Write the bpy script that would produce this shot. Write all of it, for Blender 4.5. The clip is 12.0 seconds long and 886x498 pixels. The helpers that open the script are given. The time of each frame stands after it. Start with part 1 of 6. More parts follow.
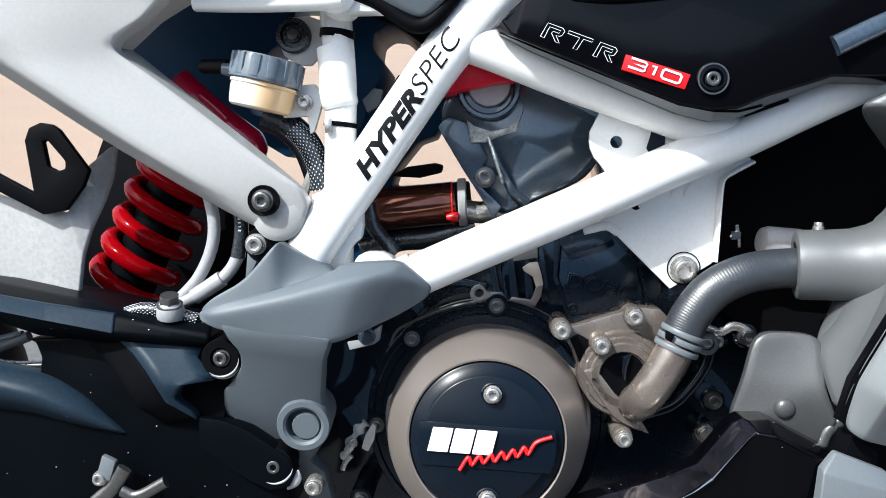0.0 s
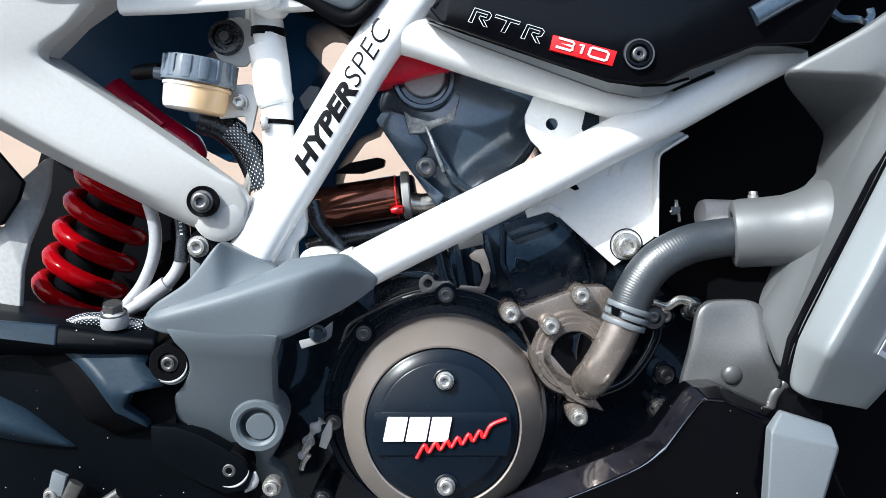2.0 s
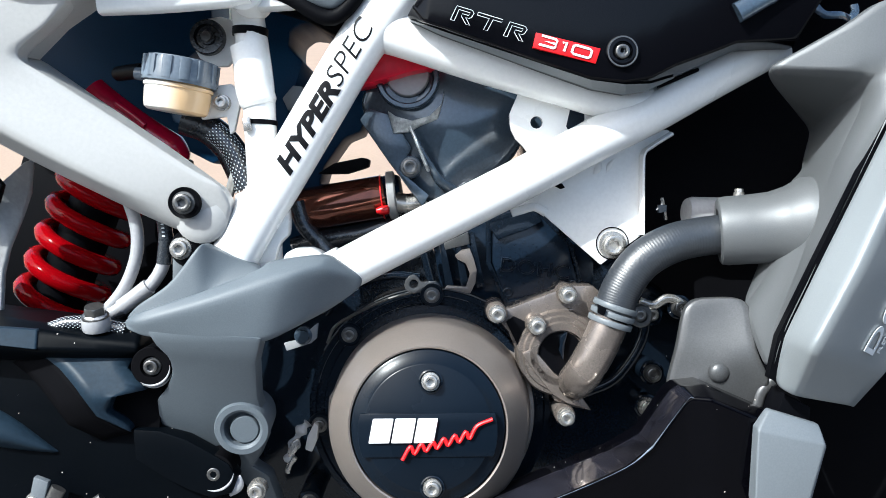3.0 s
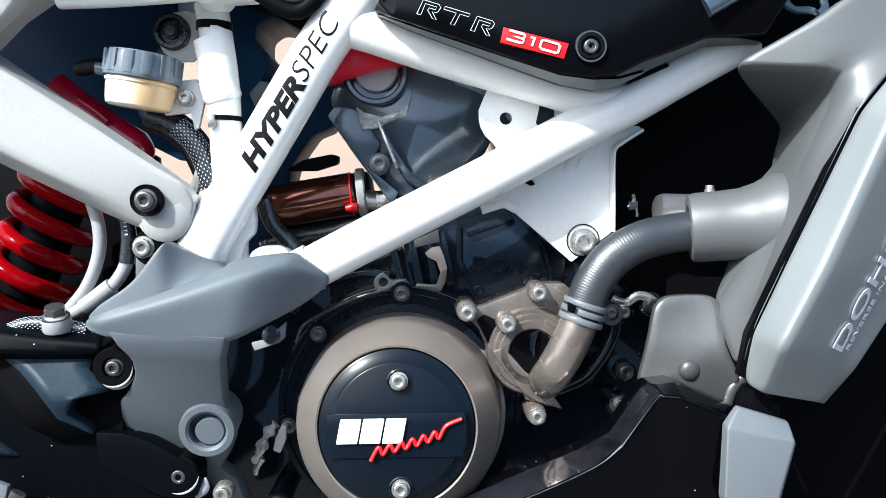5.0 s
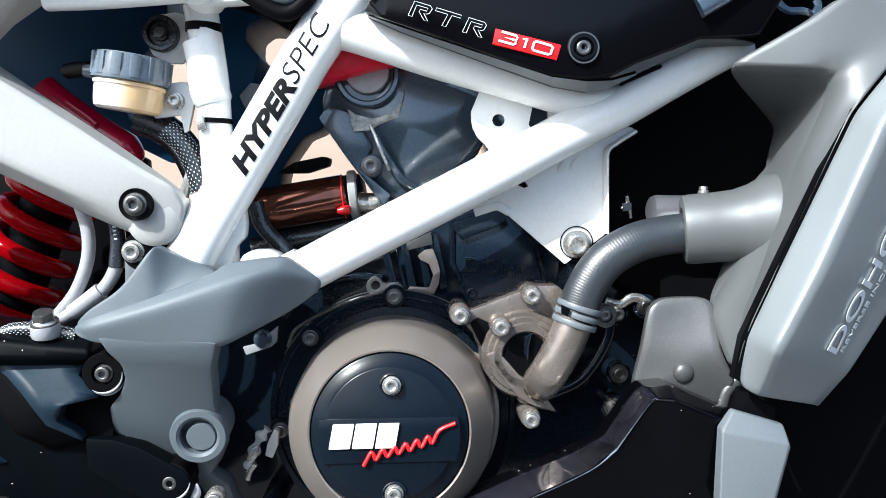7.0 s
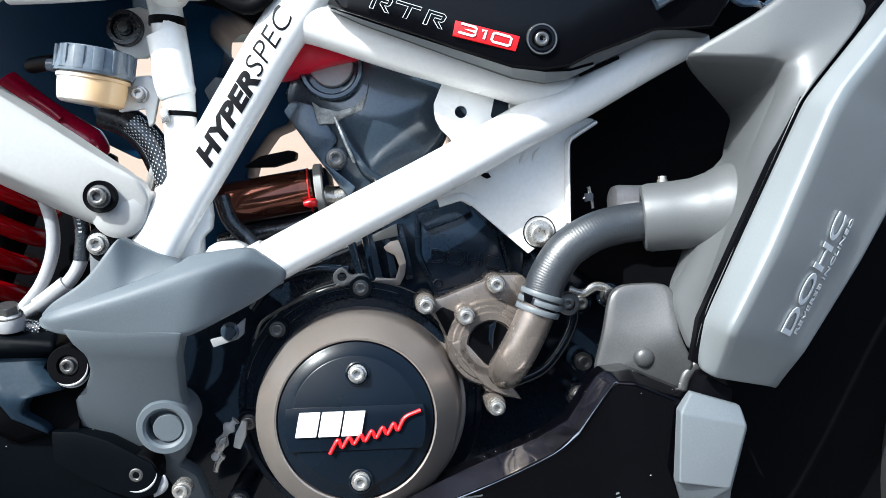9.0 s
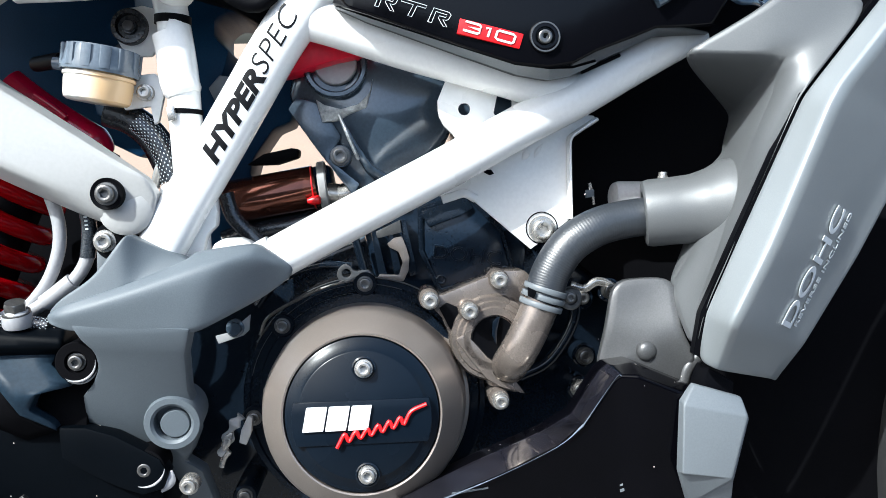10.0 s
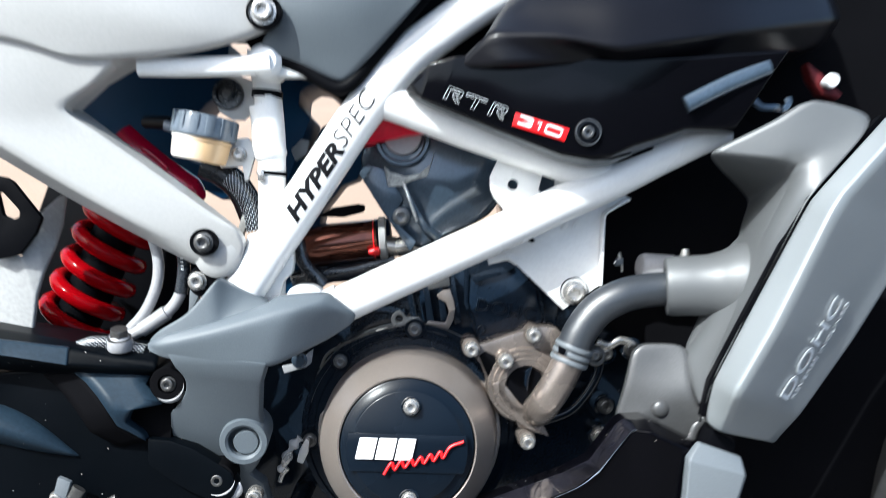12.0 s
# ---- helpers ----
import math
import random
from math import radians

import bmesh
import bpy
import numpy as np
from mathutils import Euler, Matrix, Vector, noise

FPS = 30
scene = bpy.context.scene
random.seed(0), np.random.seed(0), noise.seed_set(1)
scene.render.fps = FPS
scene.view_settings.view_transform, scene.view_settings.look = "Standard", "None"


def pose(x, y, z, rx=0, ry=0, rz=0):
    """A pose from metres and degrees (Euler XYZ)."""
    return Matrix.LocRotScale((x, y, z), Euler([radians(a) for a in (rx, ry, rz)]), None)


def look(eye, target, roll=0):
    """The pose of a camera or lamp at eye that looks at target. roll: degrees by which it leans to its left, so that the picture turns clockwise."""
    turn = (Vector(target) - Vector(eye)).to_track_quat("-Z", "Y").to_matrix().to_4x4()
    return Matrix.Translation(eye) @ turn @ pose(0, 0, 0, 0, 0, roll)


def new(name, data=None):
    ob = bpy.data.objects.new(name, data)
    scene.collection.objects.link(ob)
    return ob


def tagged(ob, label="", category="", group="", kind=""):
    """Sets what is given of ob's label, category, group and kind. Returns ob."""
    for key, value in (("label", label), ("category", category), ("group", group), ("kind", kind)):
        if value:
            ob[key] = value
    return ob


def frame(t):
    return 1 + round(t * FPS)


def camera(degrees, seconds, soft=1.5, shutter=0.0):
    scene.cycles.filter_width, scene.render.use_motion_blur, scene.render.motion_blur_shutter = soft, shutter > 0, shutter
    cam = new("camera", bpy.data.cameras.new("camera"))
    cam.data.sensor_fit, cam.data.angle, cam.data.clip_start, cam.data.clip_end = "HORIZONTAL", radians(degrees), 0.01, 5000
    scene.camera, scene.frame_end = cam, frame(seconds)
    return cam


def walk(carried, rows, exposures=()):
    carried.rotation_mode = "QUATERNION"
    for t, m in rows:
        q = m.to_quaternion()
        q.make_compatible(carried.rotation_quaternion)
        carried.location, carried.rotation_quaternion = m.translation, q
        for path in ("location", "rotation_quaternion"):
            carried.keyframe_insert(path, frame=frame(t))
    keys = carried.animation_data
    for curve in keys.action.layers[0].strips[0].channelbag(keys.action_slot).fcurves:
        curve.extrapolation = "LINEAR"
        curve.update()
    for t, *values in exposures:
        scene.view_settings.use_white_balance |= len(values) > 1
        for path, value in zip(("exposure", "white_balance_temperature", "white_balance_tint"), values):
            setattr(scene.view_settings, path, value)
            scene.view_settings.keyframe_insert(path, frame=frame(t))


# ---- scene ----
import itertools
from mathutils.geometry import delaunay_2d_cdt

cam = camera(57.73, 12.0, soft=0.85, shutter=0.5)
# The motorcycle leans away on its side stand: bike space to world.
STAND = pose(0, 0, -0.071, -11, 0, 0)
PATH = [
    (0, (0.02437, -0.53166, 0.65110), (-0.05322, 1.45931, 0.47793), 3.130),
    (0.5, (0.02624, -0.52923, 0.64405), (-0.02613, 1.46380, 0.48575), 1.907),
    (1, (0.03548, -0.52833, 0.63594), (0.00917, 1.46543, 0.48035), 0.822),
    (1.5, (0.03874, -0.53005, 0.63589), (0.03257, 1.46453, 0.48890), 0.171),
    (2, (0.03842, -0.53473, 0.63522), (0.04723, 1.46054, 0.49791), -0.258),
    (2.5, (0.04177, -0.53765, 0.63462), (0.05553, 1.45756, 0.49698), -0.476),
    (3, (0.04445, -0.53114, 0.63380), (0.06854, 1.46426, 0.50033), -0.680),
    (3.5, (0.05228, -0.52668, 0.63306), (0.08184, 1.46875, 0.50133), -0.720),
    (5.5, (0.05510, -0.52275, 0.63359), (0.12425, 1.47103, 0.49193), -0.802),
    (6, (0.05589, -0.51363, 0.62990), (0.12420, 1.48020, 0.48861), -0.812),
    (6.5, (0.05095, -0.51611, 0.62949), (0.11833, 1.47739, 0.48311), -0.932),
    (7, (0.05554, -0.52064, 0.63607), (0.13465, 1.47257, 0.49163), -0.998),
    (7.2, (0.05833, -0.51740, 0.62987), (0.12776, 1.47566, 0.47860), -1.032),
    (8.8, (0.06340, -0.53330, 0.63137), (0.19205, 1.45824, 0.50021), -1.424),
    (9, (0.06414, -0.52915, 0.62612), (0.19755, 1.46199, 0.49367), -1.483),
    (9.5, (0.05853, -0.53248, 0.62570), (0.20509, 1.45757, 0.49075), -1.606),
    (10, (0.05449, -0.53426, 0.62323), (0.21147, 1.45529, 0.49277), -1.693),
    (10.5, (0.05237, -0.53424, 0.62521), (0.20812, 1.45556, 0.49707), -1.626),
    (11, (0.05229, -0.53673, 0.62285), (0.20370, 1.45362, 0.49799), -1.238),
    (11.5, (0.04411, -0.54348, 0.62761), (0.14810, 1.45071, 0.51634), 0.102),
    (11.7, (0.03151, -0.55702, 0.63266), (0.13720, 1.43740, 0.52726), 0.927),
    (11.8, (0.02431, -0.57062, 0.64602), (0.14493, 1.42152, 0.51625), 1.214),
    (11.9, (0.03016, -0.58757, 0.65953), (0.12592, 1.40570, 0.52635), 1.666),
    (12, (0.03623, -0.60917, 0.66216), (0.12017, 1.38644, 0.55979), 2.004),
]
walk(cam, [(t, STAND @ look(eye, target, roll)) for t, eye, target, roll in PATH], exposures=[(0.0, 0.79, 5950, 4), (2.5, 0.92, 5850, 3), (6.0, 1.0, 5850, 2),
        (12.0, 1.05, 5900, 3)])

# ---- world and sun ----
SUN_WAY = Vector((0.52, 0.42, -0.74)).normalized()
world = bpy.data.worlds.new("world")
scene.world = world
world.use_nodes = True
sky = world.node_tree.nodes.new("ShaderNodeTexSky")
sky.sky_type, sky.sun_disc = "NISHITA", False
sky.dust_density, sky.ozone_density = 4.0, 1.0
sky.sun_elevation = math.asin(-SUN_WAY.z)
sky.sun_rotation = math.atan2(-SUN_WAY.x, -SUN_WAY.y)
backing = world.node_tree.nodes["Background"]
world.node_tree.links.new(sky.outputs[0], backing.inputs[0])
backing.inputs[1].default_value = 0.15
sun = new("sun", bpy.data.lights.new("sun", "SUN"))
sun.data.energy, sun.data.angle, sun.data.color = 3.8, radians(0.5), (1.0, 0.97, 0.93)
sun.matrix_world = look(-SUN_WAY * 5, (0, 0, 0))


# ---- materials ----
def material(name, base, rough=0.5, metal=0.0, coat=0.0, grain=400.0, vary=0.12, bump=0.05, dust=0.0, blotch=14.0, gloss=0.5):
    """A painted, moulded or cast surface: fine grain and broad blotches in colour, roughness and relief; dust adds pale specks."""
    m = bpy.data.materials.new(name)
    m.use_nodes = True
    nodes, links = m.node_tree.nodes, m.node_tree.links
    shader = nodes["Principled BSDF"]
    shader.inputs["Metallic"].default_value = metal
    shader.inputs["Coat Weight"].default_value = coat
    shader.inputs["Coat Roughness"].default_value = 0.06
    shader.inputs["Specular IOR Level"].default_value = gloss
    place = nodes.new("ShaderNodeTexCoord")
    fine, broad = nodes.new("ShaderNodeTexNoise"), nodes.new("ShaderNodeTexNoise")
    fine.inputs["Scale"].default_value, fine.inputs["Detail"].default_value = grain, 4
    broad.inputs["Scale"].default_value, broad.inputs["Detail"].default_value = blotch, 6
    for tex in (fine, broad):
        links.new(place.outputs["Object"], tex.inputs["Vector"])
    both = nodes.new("ShaderNodeMath")
    both.operation = "MULTIPLY"
    links.new(fine.outputs["Fac"], both.inputs[0])
    links.new(broad.outputs["Fac"], both.inputs[1])
    ramp = nodes.new("ShaderNodeValToRGB")
    ramp.color_ramp.elements[0].position, ramp.color_ramp.elements[1].position = 0.1, 0.42
    ramp.color_ramp.elements[0].color = (*[c * (1 - vary) for c in base], 1)
    ramp.color_ramp.elements[1].color = (*[min(1, c * (1 + vary)) for c in base], 1)
    links.new(both.outputs[0], ramp.inputs[0])
    colour = ramp.outputs[0]
    if dust:
        specks = nodes.new("ShaderNodeTexVoronoi")
        specks.inputs["Scale"].default_value = 260
        links.new(place.outputs["Object"], specks.inputs["Vector"])
        pick = nodes.new("ShaderNodeMath")
        pick.operation, pick.inputs[1].default_value = "LESS_THAN", 0.11
        links.new(specks.outputs["Distance"], pick.inputs[0])
        rare = nodes.new("ShaderNodeMath")
        rare.operation, rare.inputs[1].default_value = "GREATER_THAN", 1 - dust
        apart = nodes.new("ShaderNodeSeparateColor")
        links.new(specks.outputs["Color"], apart.inputs[0])
        links.new(apart.outputs[0], rare.inputs[0])
        gate = nodes.new("ShaderNodeMath")
        gate.operation = "MULTIPLY"
        links.new(pick.outputs[0], gate.inputs[0])
        links.new(rare.outputs[0], gate.inputs[1])
        mix = nodes.new("ShaderNodeMix")
        mix.data_type = "RGBA"
        mix.inputs["B"].default_value = (0.5, 0.46, 0.42, 1)
        links.new(gate.outputs[0], mix.inputs["Factor"])
        links.new(colour, mix.inputs["A"])
        colour = mix.outputs["Result"]
    links.new(colour, shader.inputs["Base Color"])
    span = nodes.new("ShaderNodeMapRange")
    span.inputs["To Min"].default_value, span.inputs["To Max"].default_value = max(0.03, rough - 0.07), min(1, rough + 0.09)
    links.new(broad.outputs["Fac"], span.inputs["Value"])
    links.new(span.outputs[0], shader.inputs["Roughness"])
    if bump:
        relief = nodes.new("ShaderNodeBump")
        relief.inputs["Strength"].default_value, relief.inputs["Distance"].default_value = bump, 0.001
        links.new(fine.outputs["Fac"], relief.inputs["Height"])
        links.new(relief.outputs[0], shader.inputs["Normal"])
    return m


WHITE = material("white_paint", (0.81, 0.81, 0.795), 0.28, coat=0.5, vary=0.04, bump=0.03)
WHITE_MATT = material("white_plastic", (0.385, 0.382, 0.373), 0.36, vary=0.05, bump=0.05)
GREY = material("grey_plastic", (0.092, 0.109, 0.124), 0.52, grain=1400, vary=0.14, bump=0.08, gloss=0.5)
SILVER = material("silver_plastic", (0.115, 0.12, 0.124), 0.45, metal=0.2, grain=1200, vary=0.08, bump=0.06, gloss=0.4)
FAIRING = material("silver_fairing_paint", (0.265, 0.285, 0.295), 0.42, metal=0.3, grain=1500, vary=0.07, bump=0.03, coat=0.25, gloss=0.5)
SLATE = material("slate_plastic", (0.13, 0.145, 0.158), 0.45, grain=900, vary=0.08, bump=0.08)
BRONZE = material("bronze_casting", (0.262, 0.226, 0.201), 0.31, metal=0.55, coat=0.1, grain=1600, vary=0.15, bump=0.03)
PUMP = material("pump_casting", (0.235, 0.2, 0.176), 0.26, metal=0.62, grain=900, vary=0.3, bump=0.06, blotch=40)
CAST = material("cast_alloy", (0.37, 0.37, 0.365), 0.6, metal=0.1, grain=300, vary=0.14, bump=0.3, dust=0.05, blotch=25)
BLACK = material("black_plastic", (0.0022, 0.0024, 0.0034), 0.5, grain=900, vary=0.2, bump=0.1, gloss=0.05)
# Lighter black that paints the lit edges of the cast letters.
LIT_EDGE_BLACK = material("lit_edge_black", (0.032, 0.042, 0.056), 0.3, grain=600, vary=0.25, bump=0.06, gloss=0.5)
BLACK_GLOSS = material("black_gloss", (0.002, 0.002, 0.003), 0.1, vary=0.1, bump=0.0, gloss=0.2)
BLACK_PAINT = material("black_engine_paint", (0.005, 0.0085, 0.0145), 0.12, grain=600, vary=0.25, bump=0.06, dust=0.012, gloss=0.36)
# Shaded and lit copies of the swing arm's one black paint; dust on both.
SHADED_DUSTY = material("shaded_dusty_black", (0.0012, 0.002, 0.0032), 0.4, vary=0.25, bump=0.05, dust=0.07, gloss=0.06)
LIT_ARM = material("lit_swingarm_black", (0.013, 0.0245, 0.038), 0.42, vary=0.25, bump=0.05, dust=0.03, gloss=0.16)
RUBBER = material("black_rubber", (0.022, 0.026, 0.032), 0.24, grain=500, vary=0.2, bump=0.15, gloss=0.9)
HOSE = material("coolant_hose_rubber", (0.026, 0.03, 0.036), 0.38, grain=500, vary=0.2, bump=0.12, gloss=0.9)
HEAD = material("dark_head_cover", (0.045, 0.066, 0.092), 0.2, metal=0.25, coat=0.5, grain=500, vary=0.25, bump=0.09, gloss=0.9)
CAST_RIM = material("rough_cast_edge", (0.40, 0.42, 0.43), 0.35, metal=0.5, grain=420, vary=0.5, bump=0.9, blotch=120)
STEEL = material("zinc_steel", (0.504, 0.482, 0.446), 0.26, metal=0.8, vary=0.2, bump=0.05, blotch=90)
DARK_STEEL = material("dark_steel", (0.17, 0.166, 0.16), 0.3, metal=0.85, vary=0.2, bump=0.05)
RED = material("red_spring_paint", (0.26, 0.0003, 0.003), 0.13, coat=0.0, vary=0.08, bump=0.02, gloss=0.12)
# Copy of the spring's red paint, its tone set to the cylinder's shade.
PRELOAD_RED = material("preload_red_copy", (0.42, 0.001, 0.03), 0.2, coat=0.5, vary=0.15, bump=0.02)
RED_PANEL = material("red_panel", (0.52, 0.0015, 0.02), 0.3, vary=0.12, bump=0.12, grain=250, gloss=0.4)
RED_DARK = material("dark_red_plastic", (0.09, 0.012, 0.014), 0.4, vary=0.2, bump=0.05, gloss=0.2)
RED_INK = material("red_ink", (0.75, 0.006, 0.01), 0.35, vary=0.02, bump=0.0)
WHITE_INK = material("white_ink", (0.85, 0.85, 0.85), 0.4, vary=0.02, bump=0.0)
BLACK_INK = material("black_ink", (0.005, 0.005, 0.006), 0.45, vary=0.02, bump=0.0, gloss=0.15)
COPPER = material("copper_can", (0.2, 0.066, 0.04), 0.14, metal=0.8, coat=0.4, vary=0.12, bump=0.02)
HOSE_GREY = material("grey_hose", (0.33, 0.33, 0.34), 0.4, vary=0.1, bump=0.05)
CAP = material("smoke_cap", (0.12, 0.145, 0.175), 0.16, vary=0.15, bump=0.03, blotch=60)
FLUID = material("amber_tank", (0.82, 0.8, 0.74), 0.22, vary=0.12, bump=0.02, blotch=60)
GROUND = material("sandy_concrete", (0.33, 0.235, 0.17), 0.9, grain=60, vary=0.12, bump=0.3, blotch=0.8)
SATIN = material("satin_grey_metal", (0.088, 0.089, 0.091), 0.38, metal=0.45, grain=900, vary=0.16, bump=0.08, dust=0.012, blotch=40)
FILM = material("black_gloss_film", (0.0012, 0.0012, 0.002), 0.1, grain=60, vary=0.2, bump=0.16, dust=0.05, gloss=0.12)
# Lilac tone and blotches paint the sky's sheen on the wrinkled film.
CLEAR_FILM = material("clear_film_over_black", (0.008, 0.008, 0.0115), 0.07, grain=45, vary=0.8, bump=0.5, coat=1.0, gloss=0.7)
# Bright paint for the glint along the belly pan's crease.
CREASE_GLINT = material("crease_glint_paint", (0.2, 0.23, 0.28), 0.18, metal=0.7, grain=300, vary=0.5, bump=0.1, blotch=60)
# Gloss-free black, also laid where the swing arm falls into shade.
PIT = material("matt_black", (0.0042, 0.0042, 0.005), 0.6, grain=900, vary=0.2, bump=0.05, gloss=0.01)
CYLINDER = material("blue_black_cylinder_paint", (0.007, 0.0135, 0.025), 0.16, grain=600, vary=0.3, bump=0.06, gloss=0.45)
PALE_INK = material("pale_ink", (0.6, 0.63, 0.65), 0.6, vary=0.05, bump=0.0)
# Dark surface of the added strip that holds down bounced light.
BOUNCE_STRIP = material("dark_bounce_strip", (0.135, 0.13, 0.125), 0.9, grain=90, vary=0.35, bump=0.6, blotch=1.5)
BLOCKER_DARK = material("dark_blocker", (0.12, 0.13, 0.14), 0.9, grain=40, vary=0.3, bump=0.5, blotch=1.2)
# Black plastic with the blue of lens haze put into its colour.
HAZE_NAVY = material("haze_navy_plastic", (0.002, 0.026, 0.068), 0.5, grain=900, vary=0.25, bump=0.1, gloss=0.15)
CAP_BLACK = material("black_cap_paint", (0.003, 0.0062, 0.0115), 0.27, grain=1100, vary=0.2, bump=0.03, gloss=0.2)
TANK = material("satin_black_tank", (0.0045, 0.0045, 0.0065), 0.3, vary=0.15, bump=0.03, gloss=0.22)
TYRE = material("tyre_rubber", (0.02, 0.02, 0.021), 0.75, grain=200, vary=0.2, bump=0.3)


def two_tone(m, x, width, other):
    """Lets the colour of m pass over to another round x along the bike: fluid seen through a milky wall, its lit side
    painted white.
    """
    nodes, links = m.node_tree.nodes, m.node_tree.links
    base = nodes["Principled BSDF"].inputs["Base Color"]
    place, split, span, mix = (nodes.new(k) for k in ("ShaderNodeTexCoord", "ShaderNodeSeparateXYZ", "ShaderNodeMapRange", "ShaderNodeMix"))
    mix.data_type = "RGBA"
    span.inputs["From Min"].default_value, span.inputs["From Max"].default_value = x - width, x + width
    links.new(place.outputs["Object"], split.inputs[0])
    links.new(split.outputs["X"], span.inputs["Value"])
    links.new(span.outputs["Result"], mix.inputs[0])
    links.new(base.links[0].from_socket, mix.inputs[6])
    mix.inputs[7].default_value = (*other, 1)
    links.new(mix.outputs[2], base)


# ---- building helpers ----
def part(name, bm, mat, parent, label="", crease=38):
    """Links a bmesh as one mesh object under parent; edges sharper than crease stay sharp."""
    bmesh.ops.recalc_face_normals(bm, faces=bm.faces)
    for f in bm.faces:
        f.smooth = True
    for e in bm.edges:
        e.smooth = not (len(e.link_faces) == 2 and e.calc_face_angle(0) > radians(crease))
    me = bpy.data.meshes.new(name)
    bm.to_mesh(me)
    bm.free()
    me.materials.append(mat)
    ob = new(name, me)
    ob.parent = parent
    if label:
        tagged(ob, label)
    return ob


def rounded(bm, width, segments=2, angle=20):
    """Bevels the edges of bm that are sharper than angle."""
    if width:
        edges = [e for e in bm.edges if len(e.link_faces) == 2 and e.calc_face_angle(0) > radians(angle)]
        bmesh.ops.bevel(bm, geom=edges, offset=width, offset_type="OFFSET", segments=segments, profile=0.6, affect="EDGES", clamp_overlap=True)
    return bm


def prism(outline, y0, y1, bevel=0.001, holes=(), bm=None):
    """A plate: an outline in x and z (y is ignored) from depth y0 to y1, with holes through it."""
    own = bm is None
    b = bmesh.new()
    flat, ends = [], []
    for loop in (outline, *holes):
        k = len(flat)
        flat += [Vector((p[0], p[-1])) for p in loop]
        ends += [(k + i, k + (i + 1) % len(loop)) for i in range(len(loop))]
    points, _, tris, *_ = delaunay_2d_cdt(flat, ends, [], 0, 1e-7)
    vs = [b.verts.new((p.x, y0, p.y)) for p in points]
    for t in tris:
        m = sum((points[i] for i in t), Vector((0, 0))) / 3
        if sum((flat[i].y > m.y) != (flat[j].y > m.y) and m.x < flat[i].x + (m.y - flat[i].y) / (flat[j].y - flat[i].y) * (flat[j].x - flat[i].x) for i, j in ends) % 2:
            b.faces.new([vs[i] for i in t])
    if not holes:
        bmesh.ops.dissolve_limit(b, angle_limit=0.01, verts=b.verts, edges=b.edges)
    grown = bmesh.ops.extrude_face_region(b, geom=b.faces[:])
    for v in grown["geom"]:
        if isinstance(v, bmesh.types.BMVert):
            v.co.y = y1
    bmesh.ops.recalc_face_normals(b, faces=b.faces)
    rounded(b, bevel, angle=25)
    if own:
        return b
    return join(bm, b)


def join(bm, other):
    me = bpy.data.meshes.new("joined")
    other.to_mesh(me)
    other.free()
    bm.from_mesh(me)
    bpy.data.meshes.remove(me)
    return bm


def facets(verts, faces, depth=0.004, bevel=0.0015, segments=2, angle=8, soft=None, rim=0.93, sharp=()):
    """A moulded panel: front facets over verts, closed by walls that run depth metres back. soft: how sharp the inner folds stay when it is rounded; sharp: folds that stay crisp."""
    b = bmesh.new()
    vs = [b.verts.new(p) for p in verts]
    for f in faces:
        b.faces.new([vs[i] for i in f])
    bmesh.ops.recalc_face_normals(b, faces=b.faces)
    grown = bmesh.ops.extrude_face_region(b, geom=b.faces[:])
    for v in grown["geom"]:
        if isinstance(v, bmesh.types.BMVert):
            v.co.y += depth
    bmesh.ops.recalc_face_normals(b, faces=b.faces)
    if soft is not None:
        keep = b.edges.layers.float.new("crease_edge")
        for e in b.edges:
            walls = sum(abs(f.normal.y) < 0.12 for f in e.link_faces)
            e[keep] = rim if walls == 1 else (0.3 if walls and rim < 1 else 1.0 if walls else soft)
        for i, j in sharp:
            b.edges.get([vs[i], vs[j]])[keep] = 0.85
        return b
    bmesh.ops.triangulate(b, faces=[f for f in b.faces if len(f.verts) > 4])
    return rounded(b, bevel, segments, angle)


def smooth_path(pts, steps=6):
    """A Catmull-Rom line through pts."""
    p = [Vector(a) for a in pts]
    if len(p) < 3:
        return p
    p = [2 * p[0] - p[1], *p, 2 * p[-1] - p[-2]]
    line = []
    for a, b, c, d in zip(p, p[1:], p[2:], p[3:]):
        for i in range(steps):
            s = i / steps
            line.append(0.5 * (2 * b + (c - a) * s + (2 * a - 5 * b + 4 * c - d) * s * s + (3 * b - a - 3 * c + d) * s**3))
    return line + [p[-2]]


def sweep(pts, wide, deep=None, power=2.0, segs=20, steps=6, bm=None, radius=None, ref=None):
    """A tube along pts: half-widths wide (in the plane of the bike's side) and deep, section a superellipse; radius(s) scales it."""
    deep = deep or wide
    b = bm or bmesh.new()
    line = smooth_path(pts, steps)
    rings = []
    for i, c in enumerate(line):
        t = (line[min(i + 1, len(line) - 1)] - line[max(i - 1, 0)]).normalized()
        up = ref or (Vector((0, 1, 0)) if abs(t.y) < 0.93 else Vector((1, 0, 0)))
        side = t.cross(up).normalized()
        back = side.cross(t).normalized()
        k = radius(i / (len(line) - 1)) if radius else 1
        ring = []
        for j in range(segs):
            a = 2 * math.pi * j / segs
            u, v = math.cos(a), math.sin(a)
            u, v = math.copysign(abs(u) ** (2 / power), u), math.copysign(abs(v) ** (2 / power), v)
            ring.append(b.verts.new(c + side * (u * wide * k) + back * (v * deep * k)))
        rings.append(ring)
    for r, q in zip(rings, rings[1:]):
        for j in range(segs):
            b.faces.new((r[j - 1], r[j], q[j], q[j - 1]))
    b.faces.new(rings[0])
    b.faces.new(rings[-1])
    return b


